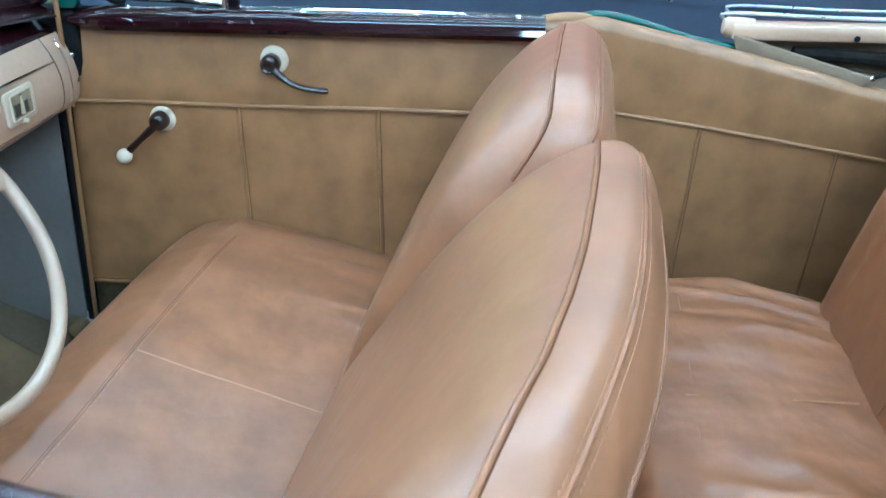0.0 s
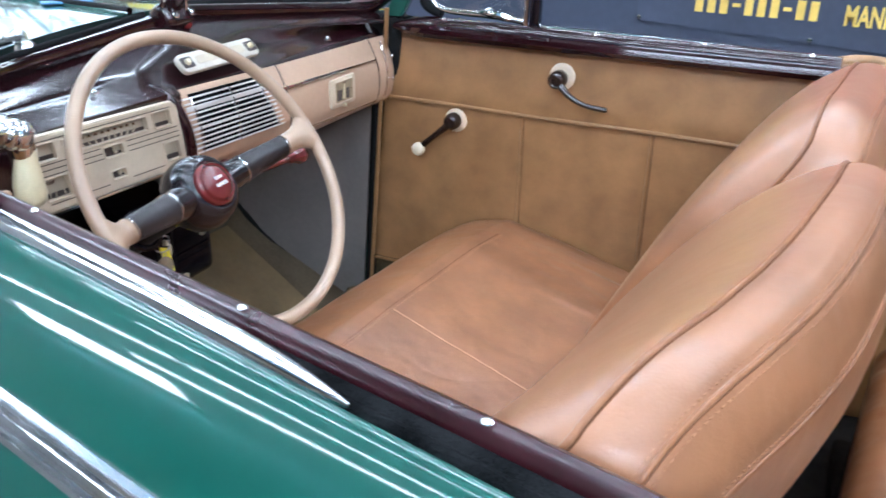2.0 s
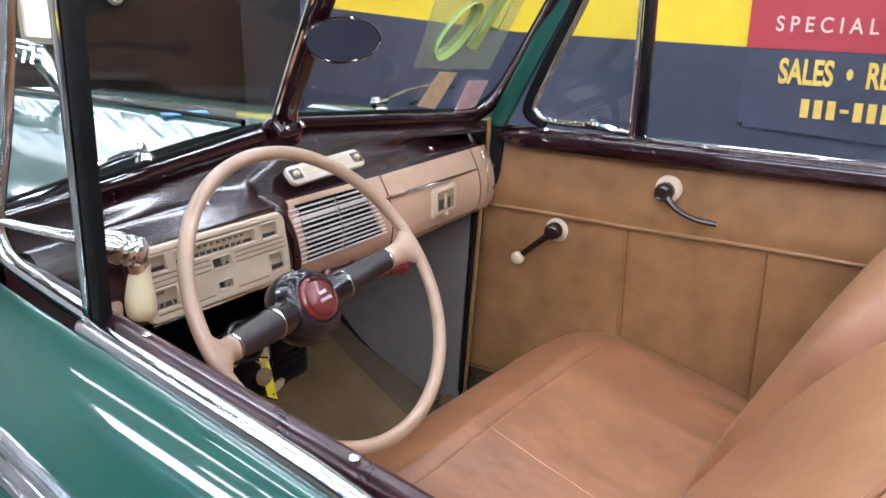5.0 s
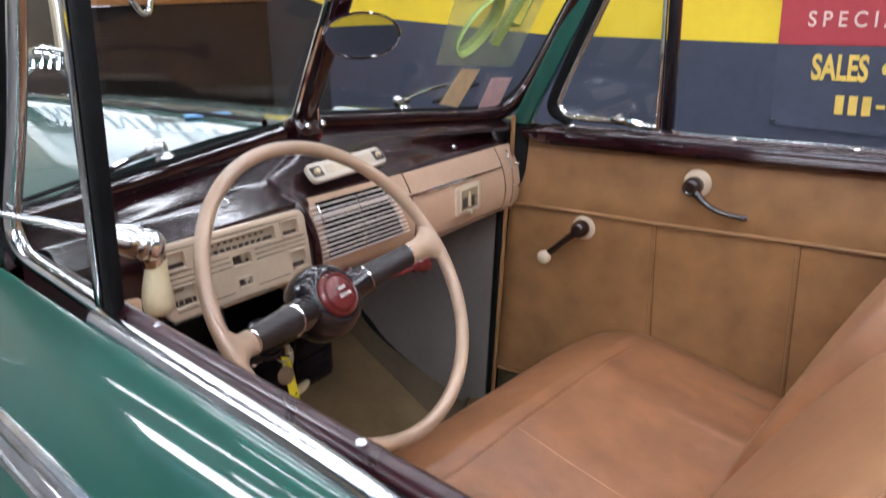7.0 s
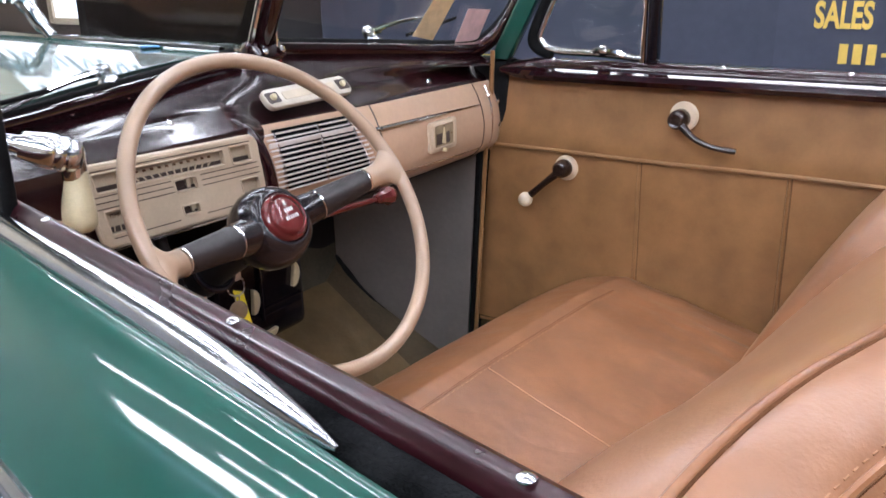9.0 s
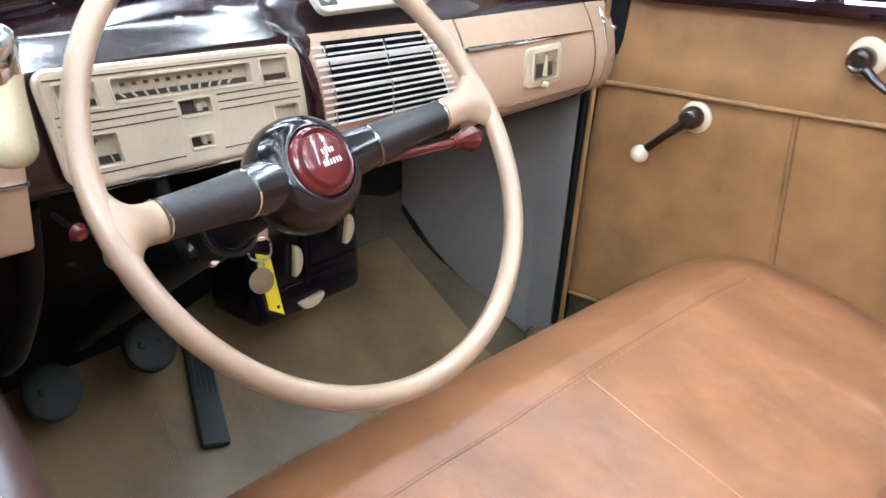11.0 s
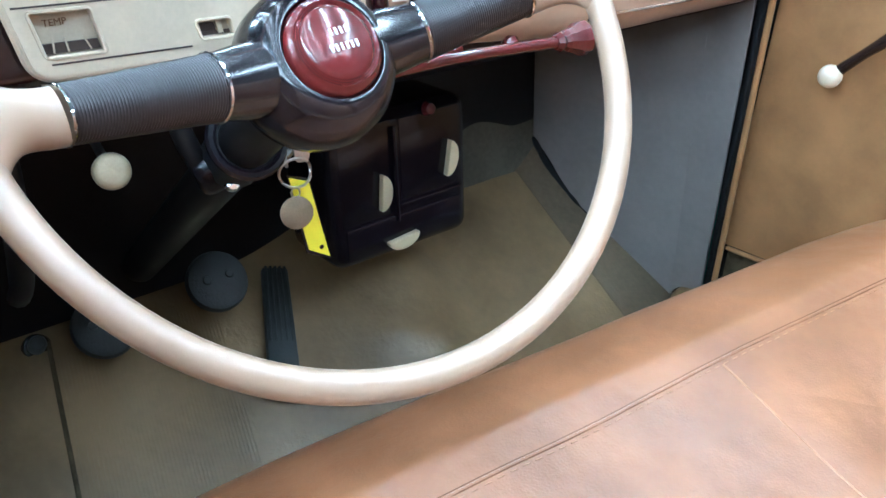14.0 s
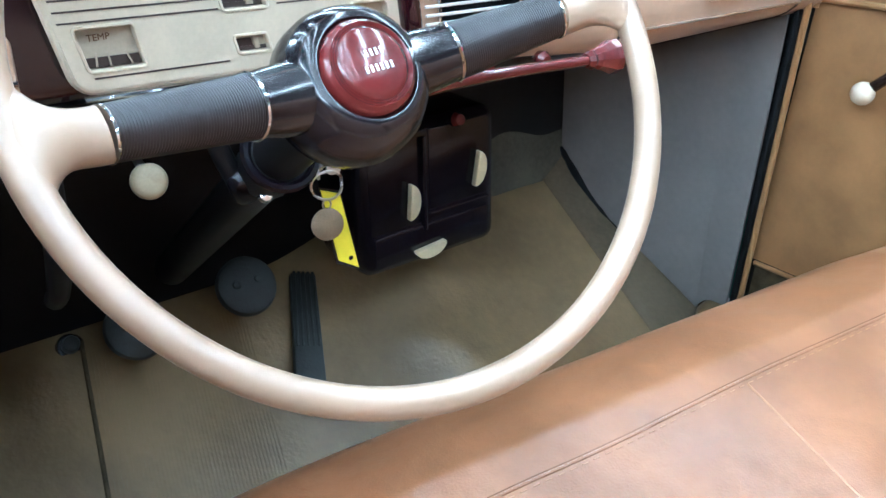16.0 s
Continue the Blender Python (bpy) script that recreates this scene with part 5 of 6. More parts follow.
part("knob", tube([(-0.2, y, z) for y, z in ((0.716, 0.9862), (0.721, 0.986), (0.725, 0.986), (0.729, 0.986), (0.735, 0.9855), (0.743, 0.985), (0.75, 0.985), (0.7555, 0.985), (0.7595, 0.985), (0.762, 0.985))], [0.006, 0.0088, 0.007, 0.0095, 0.0108, 0.0148, 0.0155, 0.013, 0.0115, 0.006], 9), RED, lever, "faceted dark red knob", angle=15)
part("cap", lathe([(0.0, 0.01), (0.004, 0.009), (0.0062, 0.006), (0.0062, 0.003), (0.004, 0.0)], (-0.2, 0.757, 0.985), (0, 1, 0), 12), RED, lever, "dark red end bead")

pull = thing("choke_pull", (-0.33, 0.367, 0.925), "round ivory pull knob under the dash", "pull knob")
part("knob", lathe([(0.0, 0.0105), (0.009, 0.0105), (0.0125, 0.0095), (0.0146, 0.007), (0.015, 0.004), (0.0135, 0.001), (0.006, -0.003), (0.004, -0.006)], (-0.34, 0.369, 0.919), (0.9, -0.2, 0.3), 28), SHADED_IVORY, pull)
part("stem", tube([(-0.345, 0.37, 0.917), (-0.42, 0.375, 0.94)], 0.004, 8), STEEL, pull)
for y, z in ((0.327, 0.962), (0.6, 0.985), (0.705, 0.962), (0.78, 0.955)):
    pk = thing("dash_knob", (-0.33, y, z), "small dark red pull knob on the dash edge", "pull knob", "dash knobs")
    part("knob", lathe([(0.0, 0.018), (0.006, 0.017), (0.0095, 0.011), (0.008, 0.004), (0.004, 0.0)], (-0.335, y, z), (1, 0, -0.15), 16), RED, pk)
    part("stem", tube([(-0.335, y, z), (-0.37, y, z + 0.004)], 0.003, 8), STEEL, pk)

# ---- keys ----
keys = thing("key_set", (-0.29, 0.503, 0.86), "ignition key on a ring with yellow tag and bronze disc", "keys")
part("lock", lathe([(0.0, 0.01), (0.009, 0.009), (0.012, 0.004), (0.0125, 0.0)], (-0.318, 0.505, 0.911), (0.85, -0.1, 0.4), 20), CHROME, keys, "chrome ignition lock")
part("key", lathe([(0.0, 0.001), (0.010, 0.001), (0.010, -0.001), (0.0, -0.001)], (-0.302, 0.5, 0.909), (0.3, 1, 0.1), 20), STEEL, keys)
part("switch_plate", plate([V(-0.305, 0.518 + a, 0.909 + b) for a, b in rounded_rect(0.014, 0.02, 0.005)], V(0.002, 0, 0)), STEEL, keys)
part("ring", tube([(-0.29 + 0.003 * math.sin(k / 3), 0.503 + 0.014 * math.cos(2 * math.pi * k / 28), 0.897 + 0.013 * math.sin(2 * math.pi * k / 28)) for k in range(28)], 0.0013, 8, closed=True), STEEL, keys)
part("tag", plate([V(-0.291, 0.497, 0.893), V(-0.289, 0.514, 0.886), V(-0.286, 0.526, 0.811), V(-0.288, 0.507, 0.823)], V(-0.001, 0, 0)), TAGY, keys, "bright yellow plastic tag", smooth=False)
part("tag_back", plate([V(-0.2925, 0.4955, 0.896), V(-0.2905, 0.5155, 0.888), V(-0.2875, 0.5275, 0.808), V(-0.2895, 0.505, 0.82)], V(-0.001, 0, 0)), BLACK, keys, smooth=False)
part("tag_hole", lathe([(0.0, 0.0004), (0.0022, 0.0004), (0.0022, 0.0), (0.0, 0.0)], (-0.2864, 0.5185, 0.823), (1, 0, 0), 12), BLACK, keys)
part("disc", lathe([(0.0, 0.0012), (0.0135, 0.0012), (0.0145, 0.0006), (0.0145, -0.0006), (0.0135, -0.0012), (0.0, -0.0012)], (-0.283, 0.4965, 0.864), (0.95, -0.2, 0.15), 28), COIN, keys, "dull bronze disc")
part("link", tube([(-0.286, 0.499 + 0.004 * math.cos(2 * math.pi * k / 14), 0.881 + 0.005 * math.sin(2 * math.pi * k / 14)) for k in range(14)], 0.0009, 6, closed=True), STEEL, keys)

# ---- heater ----
heater = thing("heater_box", (-0.56, 0.77, 0.65), "black metal heater box with ivory door knobs under the dash", "heater")
part("case", rbox((-0.592, 0.778, 0.738), (0.124, 0.222, 0.2), 0.02, 4), BLACK, heater, "glossy black case")
part("door", rbox((-0.532, 0.822, 0.772), (0.008, 0.098, 0.112), 0.003, 2), BLACK, heater, "hinged air door")
part("door", rbox((-0.5335, 0.722, 0.764), (0.008, 0.082, 0.13), 0.003, 2), BLACK, heater, "hinged air door")
part("door", rbox((-0.532, 0.778, 0.674), (0.008, 0.186, 0.046), 0.003, 2), BLACK, heater, "hinged air door")
part("bead", tube([(-0.5275, 0.772, 0.711), (-0.5275, 0.872, 0.711)], 0.002, 6), BLACK, heater)
part("hinge_rod", tube([(-0.5265, 0.764, 0.69), (-0.5265, 0.764, 0.82)], 0.003, 8), BLACK, heater)


def half_disc(c, r, ang, depth):
    """A half-round knob plate that faces +x."""
    e, f = radians(ang), radians(ang + 90)
    pts = [V(c[0], c[1] + r * (math.cos(e) * math.cos(math.pi * k / 14) + 0.65 * math.cos(f) * math.sin(math.pi * k / 14)), c[2] + r * (math.sin(e) * math.cos(math.pi * k / 14) + 0.65 * math.sin(f) * math.sin(math.pi * k / 14))) for k in range(15)]
    return plate(pts, V(depth, 0, 0), 0.0015)


for y, z, a in ((0.737, 0.737, -95), (0.846, 0.758, -100), (0.768, 0.666, 185)):
    part("knob", half_disc((-0.5285, y, z), 0.025, a, 0.010), IVORY, heater, "half-round ivory knob")
part("thumb_knob", lathe([(0.0, 0.014), (0.007, 0.012), (0.01, 0.004), (0.008, 0.0)], (-0.53, 0.818, 0.831), (1, 0, 0.2), 16), RED, heater, "dark red knob")

# ---- floor, toe board, kick panels ----
FZ = 0.405


def floor_z(x):
    return FZ if x > -0.42 else FZ + (-0.42 - x) * 0.667


def hump(y):
    return 0.045 * math.exp(-((y - 0.77) / 0.11) ** 2)


FX = [-0.716 + 0.0125 * k for k in range(62)]
FYS = [0.05 + 1.1 * k / 88 for k in range(89)]
flo = thing("floor", (-0.3, 0.7, 0.38), "worn olive-tan ribbed rubber floor mat in the footwell", "car floor", kind="structure")


def rumple(x, y):
    """Soft waves of the loose mat, calmest where it is ribbed."""
    q = Vector((x * 1.3, y, 0.3))
    return (0.016 * max(0.0, 0.45 - abs(noise.noise(q * 5.5)) * 1.7) + 0.0045 * noise.noise(q * 15)) * smooth((y - 0.64) / 0.12) * smooth((1.14 - y) / 0.08)


part("mat", grid([[(x, y, floor_z(x) + hump(y) * (1 if x < -0.2 else 0.6) + rumple(x, y)) for y in FYS] for x in FX]), MAT, flo)
part("side_strip", grid([[(x, y, floor_z(x) + 0.004 + (0.003 if y > 1.155 else 0.0) + 0.036 * smooth((-0.64 - x) / 0.09) * smooth((y - 1.15) / 0.05)) for y in (1.145, 1.15, 1.156, 1.17, 1.19, 1.21, 1.23, 1.25, 1.29)] for x in FX]), STRIP, flo, "moulded side strip of the mat")
part("liner", grid([[(-0.7165 - 0.004 * (z - 0.6) / 0.06 - 0.003 * noise.noise(Vector((y * 9, z * 9, 0))), y, z + 0.006 * noise.noise(Vector((y * 6, 0, 1)))) for z in (0.59, 0.61, 0.63, 0.655, 0.68, 0.705, 0.724)] for y in [y for y in FYS if y > 0.74] + [1.2, 1.25]]), LINER, flo, "dark olive liner at the foot of the firewall")
y0, y1, n = 0.345, 0.555, 44
part("ribs", join(*[tube([(x, y0 + (y1 - y0) * k / n - 0.22 * (x + 0.68), floor_z(x) + hump(y0 + (y1 - y0) * k / n) - 0.0002) for x in (-0.68, -0.6, -0.5, -0.43, -0.41, -0.33)], 0.0012, 4, caps=False) for k in range(n)]), MAT, flo, "fine ribs of the mat")
part("mat_border", tube([(x, 0.337 - 0.22 * (x + 0.68), floor_z(x) + 0.001) for x in (-0.7, -0.6, -0.5, -0.43, -0.41, -0.3)], 0.003, 6), OLIVE, flo, "dark edge of the mat")
part("rear_carpet", rbox((0.75, 0.7, 0.39), (1.5, 1.3, 0.02), 0), CARPET, flo, "dark carpet behind the front seat")
slab("firewall", (-0.738, 0.7, 0.79), (0.03, 1.2, 0.62), UNDER, "black firewall behind the pedals", "firewall")
KY = 1.262
kick = thing("trim_kick", (-0.55, KY, 0.43), "grey card kick panel ahead of the door", "trim panel", kind="structure")


def kick_y(x):
    return KY - 0.24 * max(0.0, -0.446 - x)


low = spline([(-0.72, 0.655, 0), (-0.69, 0.613, 0), (-0.655, 0.575, 0), (-0.604, 0.53, 0), (-0.521, 0.472, 0), (-0.45, 0.424, 0), (-0.44, 0.436, 0), (-0.42, 0.452, 0), (-0.386, 0.456, 0)], 4)
rows = []
for p in low:
    zt = 1.0 - 0.07 * smooth((p.x + 0.5) / 0.15)
    xt = p.x + 0.03 * smooth((p.x + 0.5) / 0.12)
    rows.append([(p.x + (xt - p.x) * j / 10, kick_y(p.x) + 0.004 * math.sin(math.pi * j / 10) * math.sin(9 * p.x), p.y + (zt - p.y) * j / 10) for j in range(11)])
card = grid(rows)
bmesh.ops.recalc_face_normals(card, faces=card.faces)
bmesh.ops.solidify(card, geom=card.faces[:], thickness=0.004)
part("card", card, KICK, kick)
edge = [p for p in low if p.x < -0.449]
part("curled_edge", tube([(p.x, kick_y(p.x) - 0.004, p.y + 0.001) for p in edge], [0.0024 + 0.0022 * abs(math.sin(1.7 * k)) + 0.0055 * max(0.0, 1 - abs(p.x + 0.69) / 0.035) for k, p in enumerate(edge)], 6), RUBBER, kick, "dark curled lower edge")
pil = thing("door_pillar", (-0.36, 1.27, 0.42), "black rubber door seal and tan welt along the pillar", "door pillar")
part("seal", plate([V(-0.381, KY - 0.006, 0.452), V(-0.373, KY - 0.006, 0.452), V(-0.34, KY - 0.006, 0.95), V(-0.348, KY - 0.006, 0.95)], V(0, 0.012, 0), 0.002), RUBBER, pil)
part("welt", tube([(-0.3675, KY + 0.002, 0.45), (-0.3335, KY + 0.004, 0.95)], 0.0048, 8), WELT, pil)
part("post", rbox((-0.355, 1.335, 0.75), (0.1, 0.06, 0.76), 0.01), RUBBER, pil, "black pillar post")
part("header_welt", tube([(-0.337, 1.288, 0.94), (-0.334, 1.288, 1.04), (-0.33, 1.29, 1.15)], 0.005, 8), TRIM, pil)
part("hinge_cover", lathe([(0.0, 0.03), (0.014, 0.029), (0.022, 0.02), (0.024, 0.0)], (-0.41, 1.262, 0.43), (0.2, -1, 0.2), 18), MAT, pil, "olive rubber bump")
solid("trim_kick", rbox((-0.55, 0.19, 0.7), (0.6, 0.012, 0.66), 0.003), KICK, "grey card kick panel beside the pedals", "trim panel", kind="structure")
part("outer_skin", rbox((-0.62, 1.36, 0.78), (0.55, 0.1, 0.7), 0.02), GREEN, kick, "green cowl side")
part("apillar", plate([V(-0.345, 1.30, 1.13), V(-0.30, 1.30, 1.13), V(-0.11, 1.345, 1.52), V(-0.155, 1.345, 1.52)], V(-0.01, 0.045, 0), 0.006), GREEN, kick, "green windshield pillar")

# ---- pedals ----
tn = Vector((0.8, 0.0, 0.6)).normalized()
for name, c, r in (("clutch_pedal", (-0.635, 0.398, 0.622), 0.040), ("brake_pedal", (-0.622, 0.54, 0.638), 0.040)):
    pd = thing(name, c, "round dark rubber pedal pad on a steel arm", "pedal", "pedals")
    part("pad", lathe([(0.0, 0.014), (r * 0.8, 0.013), (r * 0.95, 0.01), (r, 0.004), (r, -0.002), (r * 0.8, -0.006)], c, tn, 32), PEDAL, pd)
    for dy in (-0.015, 0.015):
        part("rivet", lathe([(0.0, 0.004), (0.005, 0.003), (0.006, 0.0)], Vector(c) + tn * 0.0135 + V(-0.002, dy, 0.003), tn, 10), PEDAL, pd)
    part("arm", tube(spline([Vector(c) - tn * 0.005, Vector(c) + V(-0.05, 0.004, -0.05), Vector(c) + V(-0.1, 0.01, -0.06)], 4), 0.009, 8), BLACK, pd)
gas = thing("accelerator_pedal", (-0.6, 0.63, 0.52), "long ribbed dark rubber accelerator pedal", "pedal", "pedals")
GN = Vector((0.555, 0, 0.832))
part("pad", plate([V(-0.69, 0.630, 0.592), V(-0.678, 0.664, 0.584), V(-0.521, 0.59, 0.482), V(-0.537, 0.551, 0.490)], GN * 0.016, 0.004), PEDAL, gas)
for k in range(5):
    f = 0.14 + 0.18 * k
    part("rib", tube([V(-0.69 + 0.012 * f, 0.63 + 0.034 * f, 0.592 - 0.008 * f) + GN * 0.0162, V(-0.60 + 0.015 * f, 0.583 + 0.038 * f, 0.531 - 0.009 * f) + GN * 0.0162], 0.0022, 6), PEDAL, gas)
dim = thing("dimmer_switch", (-0.695, 0.327, 0.592), "small round foot dimmer switch on the toe board", "foot switch")
part("button", lathe([(0.0, 0.03), (0.009, 0.028), (0.011, 0.02), (0.011, 0.0)], (-0.7, 0.327, 0.59), tn, 18), PEDAL, dim)
part("collar", lathe([(0.0, 0.006), (0.015, 0.006), (0.018, 0.002), (0.018, 0.0)], (-0.7, 0.327, 0.588), tn, 18), BLACK, dim)
brk = thing("hand_brake", (-0.45, 0.3, 0.8), "black hand brake lever beside the column", "hand brake")
part("lever", tube(spline([(-0.36, 0.3, 0.985), (-0.38, 0.3, 0.9), (-0.45, 0.3, 0.8), (-0.5, 0.3, 0.76)], 5), 0.011, 10), UNDER, brk)

# ---- front seat ----
SO = Vector((0.262, 0.70, 0.0))
SU = Vector((0.0995, 0.995, 0))
SV = Vector((0.995, -0.0995, 0))


def sp(u, v, z):
    return SO + SU * u + SV * v + Vector((0, 0, z))


def cushion_top(u, v):
    """Height of the sitting surface."""
    a = abs((u - 0.03) / 0.57)
    e = max(0.0, (-0.36 - v) / 0.12)
    return 0.728 - 0.2 * max(0, v + 0.33) + 0.02 * min(0, v + 0.33) / 0.1 - 0.035 * a ** 6 - 0.02 * e * e


def wrinkle(p, amp=0.002):
    return amp * (noise.noise(p * 7) + 0.5 * noise.noise(p * 19))


def creases(u, v):
    """Shallow folds of the worn cover that run fore and aft, strongest beside the doors and by the backrest."""
    k = smooth((abs(u) - 0.08) / 0.3) * smooth((v + 0.29) / 0.08)
    return 0.0075 * k * max(0.0, 0.55 - abs(noise.noise(Vector((u * 11 + 1.2 * v, v * 2.2, 4.0))) * 2.4))


def cushion_shape(p):
    u, v, z = p.x + 0.03, p.y - 0.205, p.z
    top = cushion_top(u, v)
    f = (z + 0.14) / 0.28
    zz = 0.43 + (top - 0.43) * f
    w = sp(u, v, zz)
    if f > 0.5:
        w.z += (wrinkle(w) + creases(u, v)) * f
    return w


seat = thing("front_bench", (0.26, 0.75, 0.42), "front bench cushion in tan leather with a stitched T seam", "car seat")
part("cushion", puff(0.575, 0.265, 0.14, 0.055, 84, cushion_shape), LEATHER, seat, "tan leather cushion", angle=180)


def on_cushion(u, v, lift=0.0):
    p = sp(u, v, cushion_top(u, v) + lift)
    p.z += wrinkle(p) + creases(u, v)
    return p


def seam_line(off, lift):
    return [on_cushion(-0.5 + 0.95 * k / 80, -0.299 + off + 0.004 * math.sin(k / 13), lift) for k in range(81)]


part("front_seam", tube(seam_line(0.0, -0.0003), 0.0017, 6), LEATHER, seat, "raised front seam")
# thin dark tube paints the shade beside the seam
part("seam_shade_line", tube(seam_line(-0.003, -0.0006), 0.0008, 6), SEAM_SHADE, seat, "painted shade along the seam edge")
part("stitching", join(*[tube([a.lerp(b, 0.25), a.lerp(b, 0.75)], 0.0005, 5) for off in (0.005,) for a, b in zip(seam_line(off, 0.0002), seam_line(off, 0.0002)[1:])]), THREAD, seat, "dashed stitching")
part("centre_seam", tube([on_cushion(0.036 - 0.024 * k / 20, -0.295 + 0.317 * k / 20, -0.0004) for k in range(21)], 0.0014, 6), THREAD, seat, "pale stitched centre seam")
part("seat_base", rbox(sp(0.03, -0.13, 0.42), (0.44, 1.04, 0.05), 0.01), CARPET, seat)

PROF = [(-0.02, 0.60), (0.02, 0.68), (0.05, 0.77), (0.095, 0.87), (0.145, 0.97), (0.195, 1.052), (0.25, 1.117), (0.288, 1.148), (0.315, 1.163), (0.345, 1.167), (0.375, 1.16), (0.405, 1.135), (0.425, 1.095), (0.43, 1.045), (0.418, 0.97), (0.385, 0.87), (0.33, 0.74), (0.27, 0.6), (0.18, 0.5), (0.07, 0.51)]
PSP = [(p.x, p.y) for p in spline([(v, z, 0) for v, z in PROF], 5, closed=True)]


def lean_of(u):
    """How far the crown leans back along the driver's seat."""
    return 0.057 - 0.083 * max(0.0, (0.0 - u) / 0.70) ** 3.1


def seat_back(u0, u1, outer):
    """One half of the split backrest; outer is the door-side end."""
    cv, cz = 0.2, 0.85
    rows = []
    n = 60
    for i in range(n + 1):
        f = 0.35 * i / n + 0.65 * (0.5 - 0.5 * math.cos(math.pi * i / n))
        u = u0 + (u1 - u0) * f
        d_out = abs(u - outer)
        d_in = abs(u - (u1 if outer == u0 else u0))
        ro, ri = (0.12, 0.15) if outer < 0 else (0.17, 0.15)
        drop = 0.0
        if d_out < ro:
            drop += (0.07 if outer < 0 else 0.055) * (1 - (1 - (1 - d_out / ro) ** 2) ** 0.5)
        if d_in < ri:
            drop += 0.12 * (1 - (1 - (1 - d_in / ri) ** 2) ** 0.5)
        lean = 0.05 - 0.05 * (max(0, -0.1 - u) / 0.53) ** 1.6 if outer < 0 else 0.0
        crown = lean_of(u) - lean if outer < 0 else 0.0
        sh = (1 - (1 - min(1, d_out / (0.022 if outer < 0 else 0.05))) ** 2) ** 0.5 * (1 - (1 - min(1, d_in / 0.05)) ** 2) ** 0.5
        sh = max(0.05, sh)
        row = []
        for v, z in PSP:
            if outer < 0 and v > 0.318:
                v = 0.318 + (v - 0.318) * (0.72 + 0.06 * smooth((1.14 - z) / 0.1)) * (1 - (0.15 + 0.55 * smooth((1.125 - z) / 0.12)) * max(0, 1 - d_out / 0.45) ** 2) * (1 - 0.45 * max(0, 1 - d_in / 0.13) ** 2) * (1 - 0.4 * smooth((1.03 - z) / 0.2))
            elif v > 0.318:
                v = 0.318 + (v - 0.318) * 0.78
            v += crown * smooth((v - 0.04) / 0.28)
            zz = z - drop * max(0, (z - 0.72) / 0.44)
            p = sp(u, cv + (v - cv) * sh + lean * max(0, z - 0.7) / 0.46, cz + (zz - cz) * (0.55 + 0.45 * sh))
            p += SV * wrinkle(p, 0.0015)
            row.append(p)
        rows.append(row)
    return rows


for u0, u1, outer, label in ((-0.68, 0.012, -0.68, "driver's tan leather seat backrest with piped and stitched seams"), (0.028, 0.575, 0.575, "passenger's tan leather seat backrest with piped and stitched seams")):
    rows = seat_back(u0, u1, outer)
    back = thing("seat_backrest", sp((u0 + u1) / 2, 0.15, 0.5), label, "seat backrest", "front seat backs")
    cols = len(PSP)

    def along(idx, lift, rws=rows):
        """A line over the cushion's skin at a fractional column, pushed out by lift."""
        out = []
        for rw in rws[3:-3]:
            i, f = int(idx), idx - int(idx)
            p, a, b = rw[i].lerp(rw[i + 1], f), rw[i - 1], rw[(i + 2) % cols]
            nrm = (b - a).cross(SU).normalized()
            c = sp(0, 0.2, 0.85)
            if nrm.dot(p - Vector((c.x, p.y, 0.85))) < 0:
                nrm = -nrm
            out.append(p + nrm * lift)
        return [q for q in spline(out, 9)]

    def stitches(idx, pitch=0.0052):
        """A row of short thread stitches."""
        line = along(idx, 0.0001)
        bms, run = [], 0.0
        for a, b in zip(line, line[1:]):
            step = (b - a).length
            run += step
            if run >= pitch and step > 0:
                run = 0.0
                d = (b - a).normalized()
                bms.append(tube([a - d * 0.0015, a + d * 0.0015], 0.00058, 5))
        return join(*bms)

    pip, dbl, edge = (40.5, 51.8, 60) if outer < 0 else (40, 53, 61)
    part("cushion", grid(rows, close_v=True, caps=True), BACK, back, "tan leather padding", angle=180)
    part("piping", tube(along(pip, 0.0008), 0.0028, 10), LEATHER, back, "leather piping")
    # dark tubes here paint the shade behind piping and top seam
    part("piping_shade_line", tube(along(pip + 0.55, -0.0004), 0.0014, 6), SEAM_SHADE, back, "painted shade in the groove behind the piping")
    part("top_seam", tube(along(dbl, -0.0002), 0.0024, 8), LEATHER, back, "raised top seam")
    part("seam_shade_line", tube(along(dbl + 0.4, -0.0007), 0.001, 6), SEAM_SHADE, back)
    part("stitching", stitches(dbl - 0.9), THREAD, back, "pale dashed stitching")
    part("stitching", stitches(dbl + 1.2), THREAD, back, "pale dashed stitching")
    part("edge_binding", tube(along(edge, -0.0012), 0.0028, 6), LEATHER, back, "stitched edge binding")
    part("stitching", stitches(edge - 0.8), THREAD, back, "pale dashed stitching")

# ---- rear seat ----
rseat = thing("rear_bench", (0.95, 0.72, 0.42), "rear bench cushion in tan leather", "car seat")


def rear_shape(p):
    u, v, z = p.x, p.y, p.z
    f = (z + 0.13) / 0.26
    u *= 1 - 0.25 * max(0, v + 0.08) / 0.3
    top = 0.70 + 0.012 * (1 - (v / 0.22) ** 2) - 0.12 * max(0, v) - 0.03 * abs(u / 0.44) ** 5
    zz = 0.43 + (top - 0.43) * f
    q = Vector((0.945 + v + 0.1 * (u), 0.73 + u, zz))
    q.z += (wrinkle(q, 0.003) + 0.017 * smooth((abs(u) - 0.02) / 0.2) * max(0.0, 0.5 - abs(noise.noise(Vector((u * 10 + 2.5 * v, v * 2.6, 7.0))) * 2.2))) * f
    return q


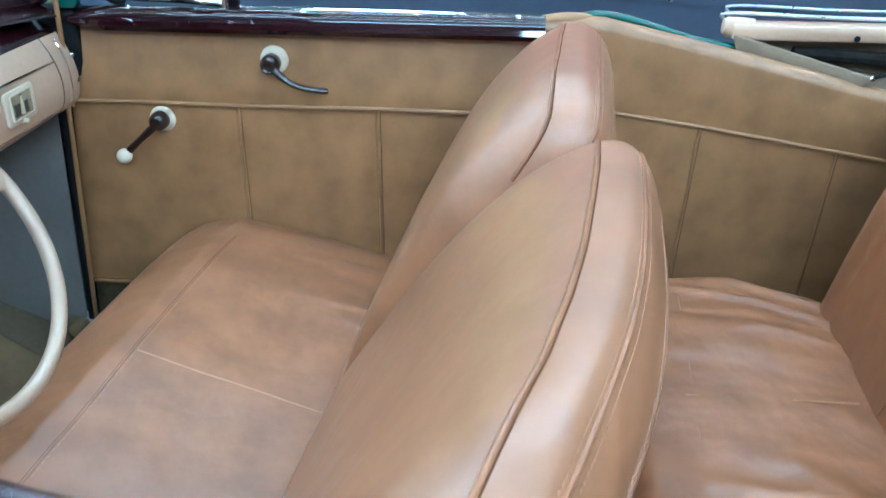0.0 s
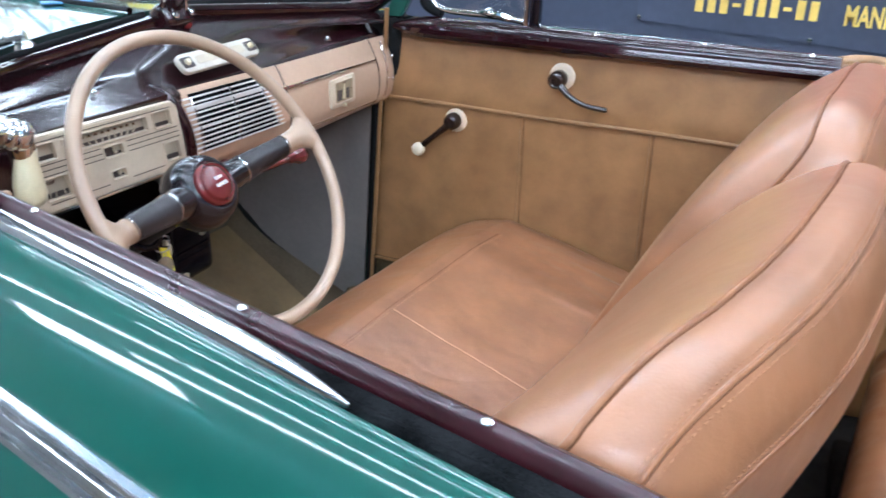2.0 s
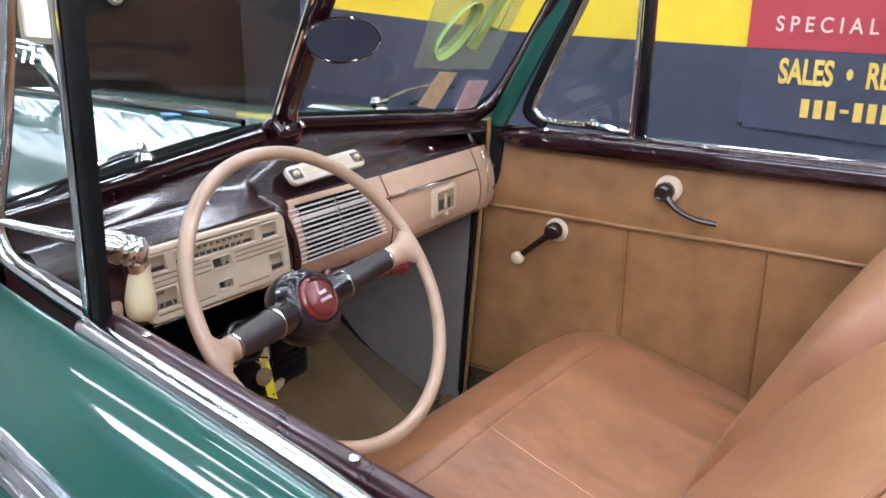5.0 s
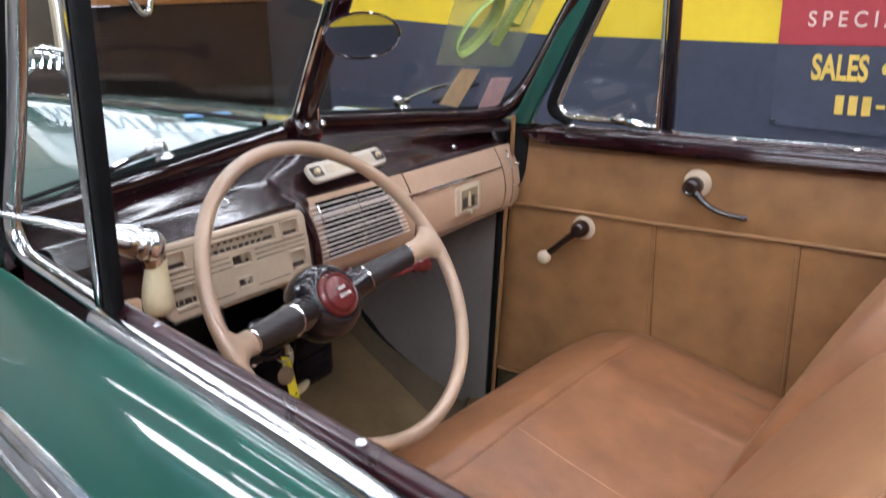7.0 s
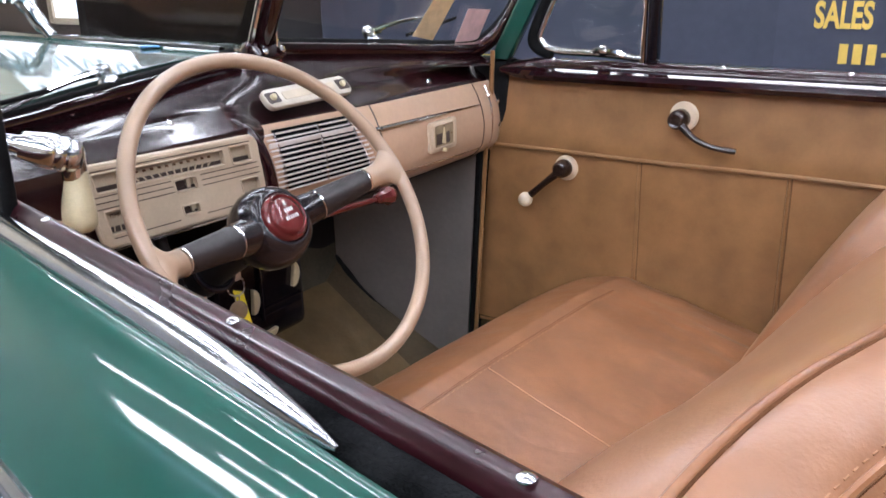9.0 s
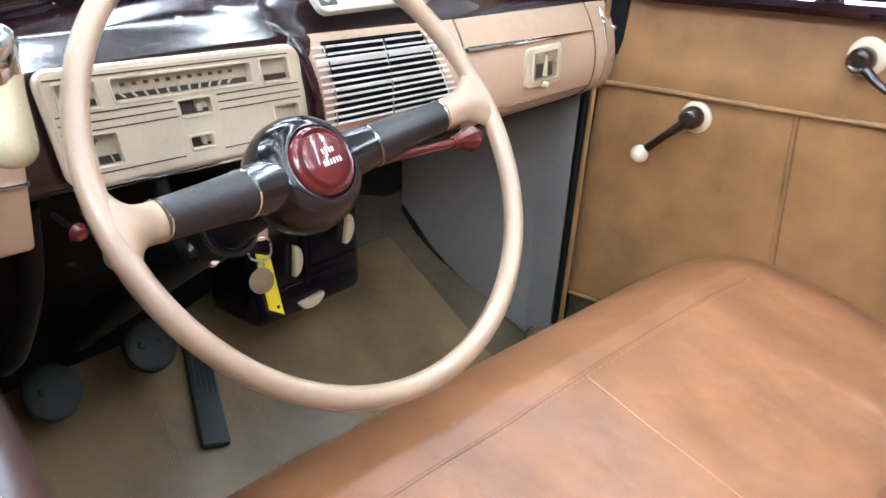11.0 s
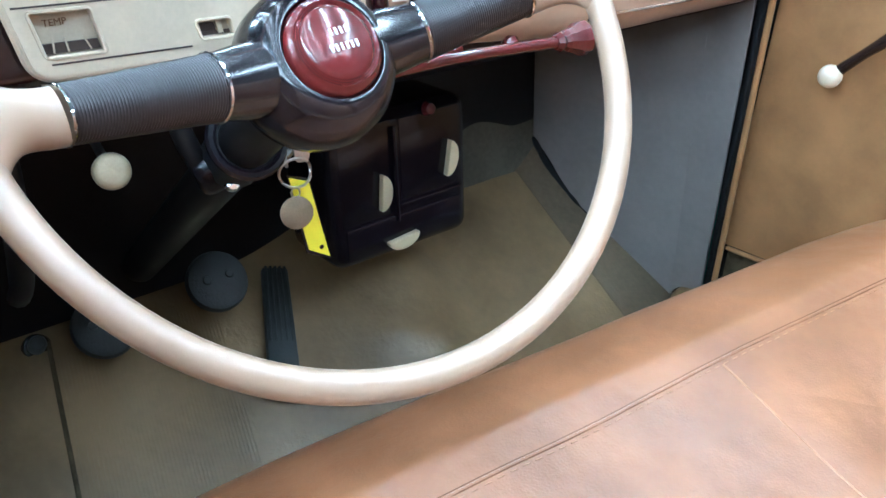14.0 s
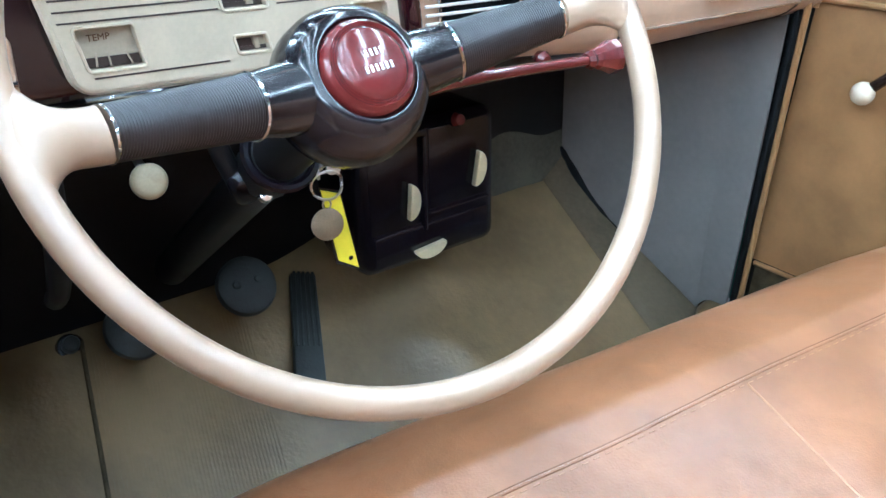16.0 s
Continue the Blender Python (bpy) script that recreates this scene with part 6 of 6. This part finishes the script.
part("cushion", puff(0.44, 0.225, 0.13, 0.045, 84, rear_shape), REAR_SHADED, rseat, "tan leather cushion", angle=180)
for dv in (-0.004, 0.004):
    part("front_seam", tube([(0.945 - 0.115 + dv + 0.1 * u, 0.73 + u, 0.7075 - 0.03 * abs(u / 0.44) ** 5 + wrinkle(Vector((0.83 + 0.1 * u, 0.73 + u, 0.708)), 0.004)) for u in [-0.38 + 0.76 * k / 30 for k in range(31)]], 0.0013, 6), SEAT_SEAM, rseat, "stitched front seam")
part("centre_seam", tube([(0.815 + 0.25 * k / 10, 0.74, 0.707) for k in range(11)], 0.0016, 6), LEATHER, rseat)
part("base", rbox((0.93, 0.73, 0.42), (0.4, 0.84, 0.06), 0.01), CARPET, rseat)
rback = thing("rear_seat_back", (1.2, 0.72, 0.6), "rear seat backrest in tan leather", "seat backrest")


def rback_shape(p):
    u, v, z = p.x, p.y, p.z
    q = Vector((1.225 + v + 0.06 * u + 0.3 * (z + 0.02), 0.73 + u * (1 + 0.25 * max(-0.2, z)), 0.86 + z))
    return q + Vector((wrinkle(q, 0.004), 0, 0))


part("cushion", puff(0.39, 0.09, 0.26, 0.08, 28, rback_shape), REAR_SHADED, rback, "tan leather padding", angle=180)
for u in (-0.367, 0.367):
    part("piping", tube([rback_shape(Vector((u, -0.067, -0.17 + 0.035 * k))) for k in range(11)], 0.0035, 8), REAR_SHADED, rback, "leather edge piping")
part("seam", tube([rback_shape(Vector((0.0, -0.0895, -0.17 + 0.035 * k))) for k in range(11)], 0.0018, 6), REAR_SHADED, rback, "centre seam")
slab("rear_bulkhead", (1.9, 0.7, 0.75), (0.05, 1.6, 0.7), CARPET, "dark panel behind the rear seat", "bulkhead")
slab("rear_deck", (1.62, 0.7, 1.0), (0.55, 1.3, 0.03), CANVAS, "tan canvas well behind the rear seat", "deck")

# ---- running gear under the body ----
chassis = thing("car_chassis", (0.2, 0.68, 0.0), "plain black car chassis standing on four black tyres", "car chassis")
part("frame_rail", rbox((0.0, 0.32, 0.3), (3.6, 0.1, 0.14), 0.02), UNDER, chassis)
part("frame_rail", rbox((0.0, 1.05, 0.3), (3.6, 0.1, 0.14), 0.02), UNDER, chassis)
for x in (-1.35, -0.3, 0.6, 1.5):
    part("cross_member", rbox((x, 0.68, 0.3), (0.1, 0.7, 0.1), 0.02), UNDER, chassis)
for x in (-1.35, 1.5):
    part("axle", tube([(x, 0.1, 0.34), (x, 1.26, 0.34)], 0.04, 12), UNDER, chassis)
    for y in (0.1, 1.26):
        wh = part("tyre", lathe([(0.2, 0.07), (0.24, 0.085), (0.3, 0.08), (0.335, 0.06), (0.34, 0.0), (0.335, -0.06), (0.3, -0.08), (0.24, -0.085), (0.2, -0.07)], (x, y, 0.34), (0, 1, 0), 40), RUBBER, chassis, "black tyre")
        part("rim", lathe([(0.0, 0.05), (0.08, 0.055), (0.12, 0.03), (0.19, 0.04), (0.21, 0.07), (0.21, -0.07), (0.19, -0.04), (0.12, -0.03), (0.08, -0.055), (0.0, -0.05)], (x, y, 0.34), (0, 1, 0), 32), GREEN, wh, "green wheel rim")
